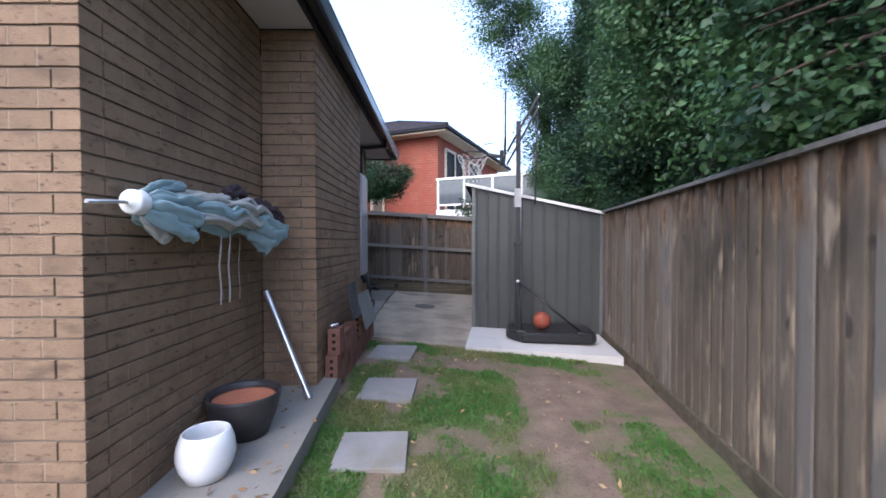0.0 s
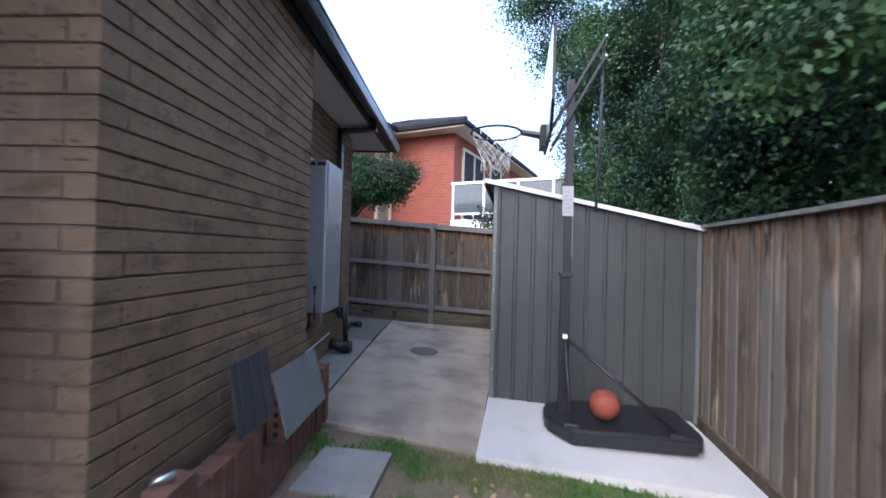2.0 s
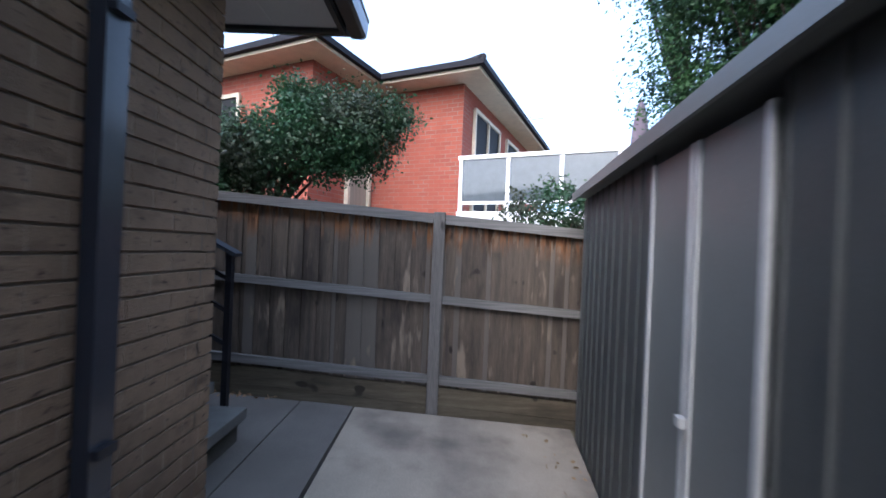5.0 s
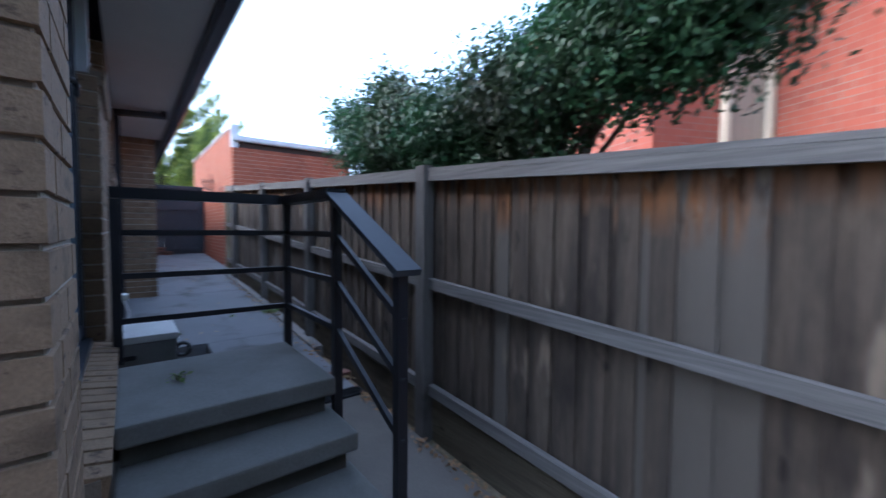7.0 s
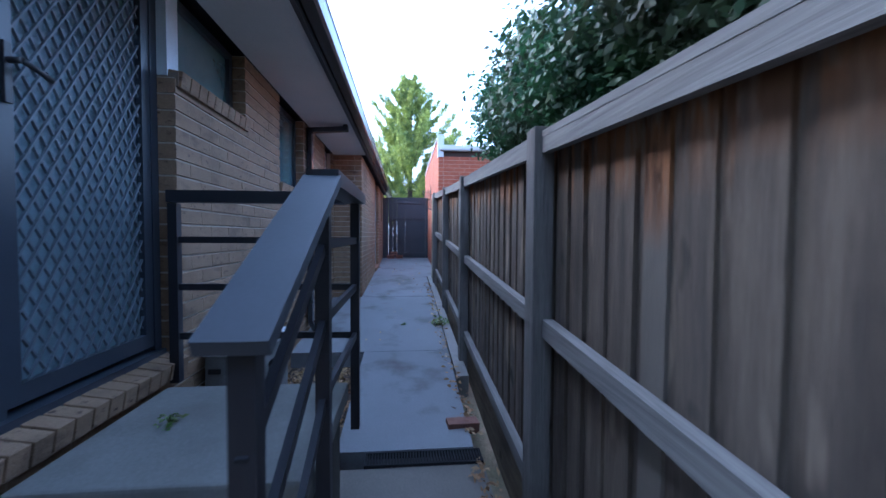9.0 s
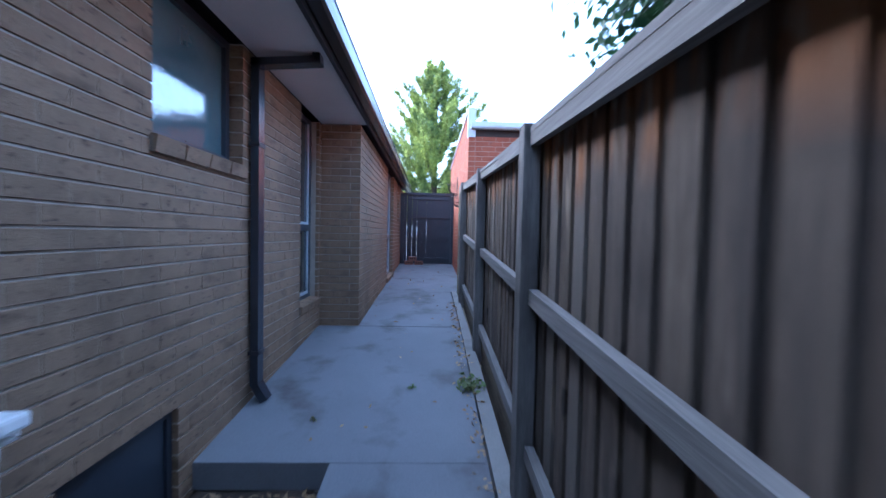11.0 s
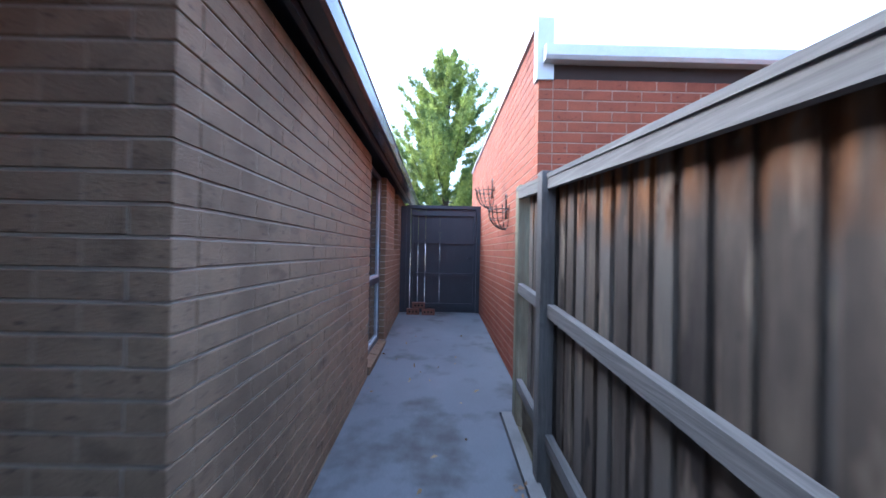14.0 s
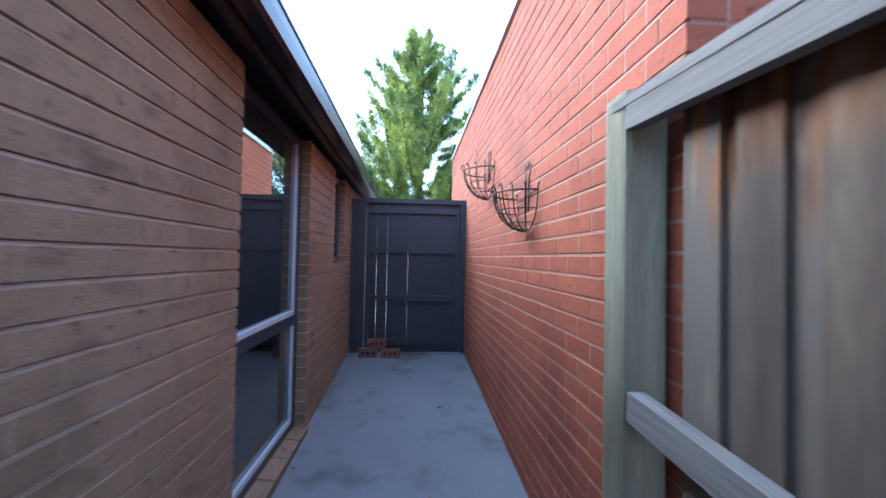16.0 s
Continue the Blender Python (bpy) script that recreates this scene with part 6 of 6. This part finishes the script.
# tall evergreen screen behind the side fence
for k, (lx, ly, zb, top, seed, n) in enumerate(((2.75, -4.2, -0.4, 5.6, 21, 15000), (2.7, -2.4, -0.35, 6.0, 22, 26000), (2.85, -0.6, -0.3, 6.4, 23, 30000), (2.9, 1.3, -0.25, 6.8, 24, 30000), (2.7, 3.2, -0.2, 7.2, 25, 28000), (2.6, 5.2, -0.2, 7.6, 26, 24000))):
    b = at_f(lx, ly, zb)
    rr = random.Random(seed)
    tr = [(0, 0, 0), (0.05, 0.03, 1.2), (0.12, -0.05, 2.4), (0.1, 0.05, 3.6), (0.15, 0, top * 0.75)]
    blobs = [((0.15, 0, top * 0.42), (0.82, 1.0, 1.4)), ((0.2, 0.1, top * 0.68), (0.82, 1.0, 1.45)), ((0.2, 0, top * 0.88), (0.75, 0.8, 0.9)), ((-0.35, rr.uniform(-0.5, 0.5), top * 0.55), (0.6, 0.7, 0.8)),
             ((0.5, rr.uniform(-0.6, 0.6), top * 0.5), (0.8, 0.9, 1.2)), ((-0.2, rr.uniform(-0.6, 0.6), top * 0.30), (0.55, 0.7, 0.6))]
    blobs += [((rr.uniform(-0.95, -0.3), rr.uniform(-1.0, 1.0), top * rr.uniform(0.28, 0.92)), (rr.uniform(0.28, 0.45), rr.uniform(0.3, 0.5), rr.uniform(0.25, 0.4))) for _ in range(11)]
    if ly > 3:
        blobs += [((-0.9, 0.0, top * 0.72), (0.7, 0.7, 0.9)), ((-0.7, 0.2, top * 0.45), (0.6, 0.7, 0.8))]
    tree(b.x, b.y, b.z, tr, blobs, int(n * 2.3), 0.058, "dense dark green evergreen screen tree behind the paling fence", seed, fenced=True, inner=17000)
tree(3.95, 12.2, -0.2, [(0, 0, 0), (0.0, 0.05, 2), (-0.1, 0.1, 4), (-0.5, 0.0, 6.2)], [((-1.20, -0.6, 6.3), (0.7, 0.7, 0.8)), ((-1.85, -0.7, 7.4), (0.8, 0.7, 0.8)), ((-1.10, -0.6, 8.0), (0.9, 0.8, 0.9)), ((-0.65, -0.7, 5.2), (0.55, 0.6, 0.9)), ((-0.50, -0.6, 6.8), (0.8, 0.7, 0.9)), ((-2.10, -0.6, 8.5), (0.8, 0.7, 0.8)), ((-0.70, -0.5, 4.2), (0.4, 0.5, 0.5))], 30000, 0.065, "airy light-leaved tree rising behind the shed", 31, shell=1.0, spread=0.30)

# shrub behind the back fence
tree(-2.1, 10.45, 0.0, [(0, 0, 0), (0.1, 0, 0.8), (0.0, 0.1, 1.5), (0.1, 0, 2.3)],
     [((-1.8, -0.30, 2.52), (0.42, 0.33, 0.36)), ((-1.15, -0.30, 2.5), (0.5, 0.38, 0.48)), ((-0.45, -0.25, 2.48), (0.5, 0.42, 0.36)), ((0.25, -0.2, 2.55), (0.5, 0.45, 0.42)), ((0.9, -0.15, 2.78), (0.48, 0.45, 0.48)), ((1.3, -0.15, 2.8), (0.4, 0.4, 0.46)), ((0.6, -0.2, 3.12), (0.2, 0.2, 0.22)), ((1.62, -0.2, 2.95), (0.24, 0.2, 0.2)), ((-1.45, -0.3, 2.98), (0.18, 0.18, 0.16)), ((-2.2, -0.33, 2.85), (0.3, 0.22, 0.22)), ((-0.7, -0.15, 2.05), (1.3, 0.35, 0.4))],
     62000, 0.05, "glossy dark green shrub with reddish tips behind the fence", 41, "shrub", SHRUB, 0.5, 0.13, inner=11000)
# shrub by the balcony and low hedges beyond
tree(1.6, 11.6, 0, [(0, 0, 0), (0.05, 0, 1.0), (0, 0.05, 2.0)], [((0, 0, 2.1), (0.7, 0.5, 0.55)), ((0.8, 0.1, 2.0), (0.6, 0.5, 0.5))], 5000, 0.07, "small leafy shrub below the balcony", 42, "shrub", SHRUB, 0.5, 0.11)
tree(-19.0, 11.6, 0.9, [(0, 0, 0), (0.05, 0, 1.0), (0, 0.05, 2.2)], [((0, 0, 2.2), (1.2, 1.0, 1.3)), ((1, -0.8, 1.6), (0.9, 0.8, 0.9))], 7000, 0.10, "rounded green shrub beyond the gate", 43, "shrub", HEDGE, 0.5, 0.15)


def cypress(x, y, z, h):
    """A conifer with up-swept branches and tufted sprays."""
    ob = thing("conifer", (x, y, z), "tall yellow-green conifer with up-swept tufted branches", "tree")
    rs = np.random.RandomState(5)
    part("trunk", tube(bmesh.new(), [(0, 0, 0), (0.05, 0, h * 0.4), (0, 0.05, h * 0.8), (0, 0, h)], 0.22, 10, True, 0.03), BARK, ob)
    P, N = [], []
    k = 0
    for i in range(165):
        f = ((i + 0.5) / 165) ** 1.3
        zb = h * (0.12 + 0.86 * f)
        L = (3.7 * (1 - f) ** 0.8 + 0.35) * rs.uniform(0.6, 1.25)
        a = i * 2.399 + rs.uniform(-0.3, 0.3)
        dirv = np.array([math.cos(a), math.sin(a), 0])
        side = np.array([-dirv[1], dirv[0], 0])
        pts = [np.array([0, 0, zb]) + dirv * L * s + np.array([0, 0, 1]) * L * (-0.10 * s + 0.72 * s ** 2.6) for s in np.linspace(0, 1, 8)]
        if i % 4 == 0:
            part("branch", tube(bmesh.new(), pts, 0.035, 5, True, 0.008), BARK, ob)
        m = int(18 + 46 * L)
        s = rs.uniform(0.18, 1.0, m) ** 0.7
        idx = np.clip((s * 7).astype(int), 0, 6)
        base = np.array(pts)[idx] + (np.array(pts)[idx + 1] - np.array(pts)[idx]) * (s * 7 - idx)[:, None]
        off = side[None] * rs.normal(scale=0.11, size=(m, 1)) * (1.15 - s[:, None] * 0.9) + rs.normal(scale=0.035, size=(m, 3))
        c = base + off
        tips = 6
        P.append(np.repeat(c, tips, 0) + rs.normal(scale=0.045, size=(m * tips, 3)))
        up = dirv[None] * 0.5 + np.array([0, 0, 0.8]) + rs.normal(scale=0.5, size=(m * tips, 3))
        N.append(up / np.linalg.norm(up, axis=1, keepdims=True))
    P, N = np.concatenate(P), np.concatenate(N)
    n = len(P)
    side = np.cross(N, rs.normal(size=(n, 3)))
    side /= np.linalg.norm(side, axis=1, keepdims=True)
    leaves("sprays", P, side, 0.19, CONIFER, ob, 0.18, -0.9, rs)
    return ob


cypress(-24.0, 9.45, 1.0, 9.6)
tree(-26.0, 7.0, 1.0, [(0, 0, 0), (0.05, 0, 1.0), (0, 0.05, 2.2)], [((0, 0, 2.0), (1.6, 1.6, 1.6))], 6000, 0.12, "rounded green shrub in the distance", 47, "shrub", HEDGE, 0.5, 0.18)


# grass, weeds and dry leaves
def tufts():
    rs = np.random.RandomState(8)
    P = []
    while len(P) < 42000:
        x, y = rs.uniform(-0.44, 2.2), rs.uniform(0.2, 5.25)
        if turf_at(x, y) < rs.uniform(0.4, 1.0):
            continue
        if any(abs(x - a) < 0.23 and abs(y - b) < 0.22 for a, b in ((0.0, 2.70), (-0.02, 3.70), (-0.10, 4.76))):
            continue
        P.append((x, y, yard_z(x, y) - 0.02))
    P = np.array(P)
    N = rs.normal(scale=0.35, size=(len(P), 3)) + (0, -0.2, 0)
    N /= np.linalg.norm(N, axis=1, keepdims=True)
    n = len(P)
    d = rs.normal(scale=0.45, size=(n, 3))
    d[:, 2] = 1
    d /= np.linalg.norm(d, axis=1, keepdims=True)
    s = np.cross(d, rs.normal(size=(n, 3)))
    s /= np.linalg.norm(s, axis=1, keepdims=True)
    L = rs.uniform(0.02, 0.055, n)[:, None]
    w = 0.0036
    v = np.stack([P - s * w, P + s * w, P + d * L * 0.6 + s * w * 0.8, P + d * L + (0.012 * rs.normal(size=(n, 3))) * (1, 1, 0)], 1).reshape(-1, 3)
    m = bpy.data.meshes.new("grass")
    m.from_pydata(v.tolist(), [], [(4 * i, 4 * i + 1, 4 * i + 2, 4 * i + 3) for i in range(n)])
    m.materials.append(GRASS)
    tagged(new("grass", m), "short patchy green lawn grass", "grass", kind="stuff")


tufts()


def weed(x, y, z, r, n, seed, label):
    ob = thing("weed", (x, y, z), label, "weed")
    rs = np.random.RandomState(seed)
    d = rs.normal(size=(n, 3)) * (1, 1, 0.6)
    d[:, 2] = np.abs(d[:, 2])
    d /= np.linalg.norm(d, axis=1, keepdims=True)
    p = d * r * rs.uniform(0.15, 1, (n, 1))
    nn = np.tile((0, 0, 1.0), (n, 1)) + rs.normal(scale=0.4, size=(n, 3))
    nn /= np.linalg.norm(nn, axis=1, keepdims=True)
    leaves("foliage", p, nn, r * 0.45, GRASS, ob, 0.5, 0.0, rs)
    bm = bmesh.new()
    for k in range(7):
        q = d[k] * r * 0.9
        tube(bm, [(0, 0, 0), tuple(q * 0.5 + np.array([0, 0, 0.02])), tuple(q)], 0.0025, 5)
    part("stems", bm, GRASS, ob)


weed(-6.05, 9.66, path_z(-6.05), 0.12, 110, 1, "small green weed growing at the path's edge")
weed(-6.03, 9.20, path_z(-6.03), 0.045, 30, 2, "tiny green weed in the concrete joint")
weed(-5.55, 8.55, path_z(-5.55), 0.03, 20, 3, "tiny green weed in the concrete")
weed(-2.42, 8.28, 0.882, 0.06, 26, 4, "dropped green leaf sprig on the landing")


def litter(name, n, area, zf, seed, label):
    rs = np.random.RandomState(seed)
    x0, x1, y0, y1 = area
    p = np.stack([rs.uniform(x0, x1, n), rs.uniform(y0, y1, n), np.zeros(n)], 1)
    p[:, 2] = [zf(a, b) + 0.006 for a, b, _ in p]
    nn = np.tile((0, 0, 1.0), (n, 1)) + rs.normal(scale=0.25, size=(n, 3))
    nn /= np.linalg.norm(nn, axis=1, keepdims=True)
    ob = leaves(name, p, nn, 0.05, DRYLEAF, None, 0.45, 0.0, rs)
    tagged(ob, label, "leaf litter", kind="stuff")


litter("leaf_litter", 1700, (-5.05, -3.25, 8.05, 8.74), lambda x, y: 0.21, 3, "brown dry leaves on bare soil")
litter("fence_litter", 260, (-9.0, -3.4, 9.60, 9.72), lambda x, y: path_z(x) + 0.004, 4, "dry leaves along the fence foot")
litter("path_litter", 45, (-12.5, -5.2, 8.5, 9.6), lambda x, y: path_z(x) + 0.004, 5, "few dry leaves on the path")
litter("lawn_litter", 220, (-0.4, 2.1, 1.0, 5.0), lambda x, y: yard_z(x, y), 6, "dry leaves scattered on the lawn")
litter("strip_litter", 60, (-0.98, -0.42, 1.9, 3.4), lambda x, y: 0.03 + 0.045 * (min(y, 3.5) - 3.43), 9, "few dry leaves on the concrete strip")
litter("gap_litter", 420, (-5.3, -1.3, 9.62, 9.79), lambda x, y: max(earth_z(x, y), yard_z(x, y) if x > -3.2 and y < 9.7 else -1) + 0.01, 10, "dark leaf litter in the gap below the fence")
litter("yard_litter", 60, (0.9, 1.35, 6.3, 9.6), lambda x, y: yard_z(x, y) + 0.004, 7, "dry leaves in the gap by the shed")

# bricks last
lay_bricks()
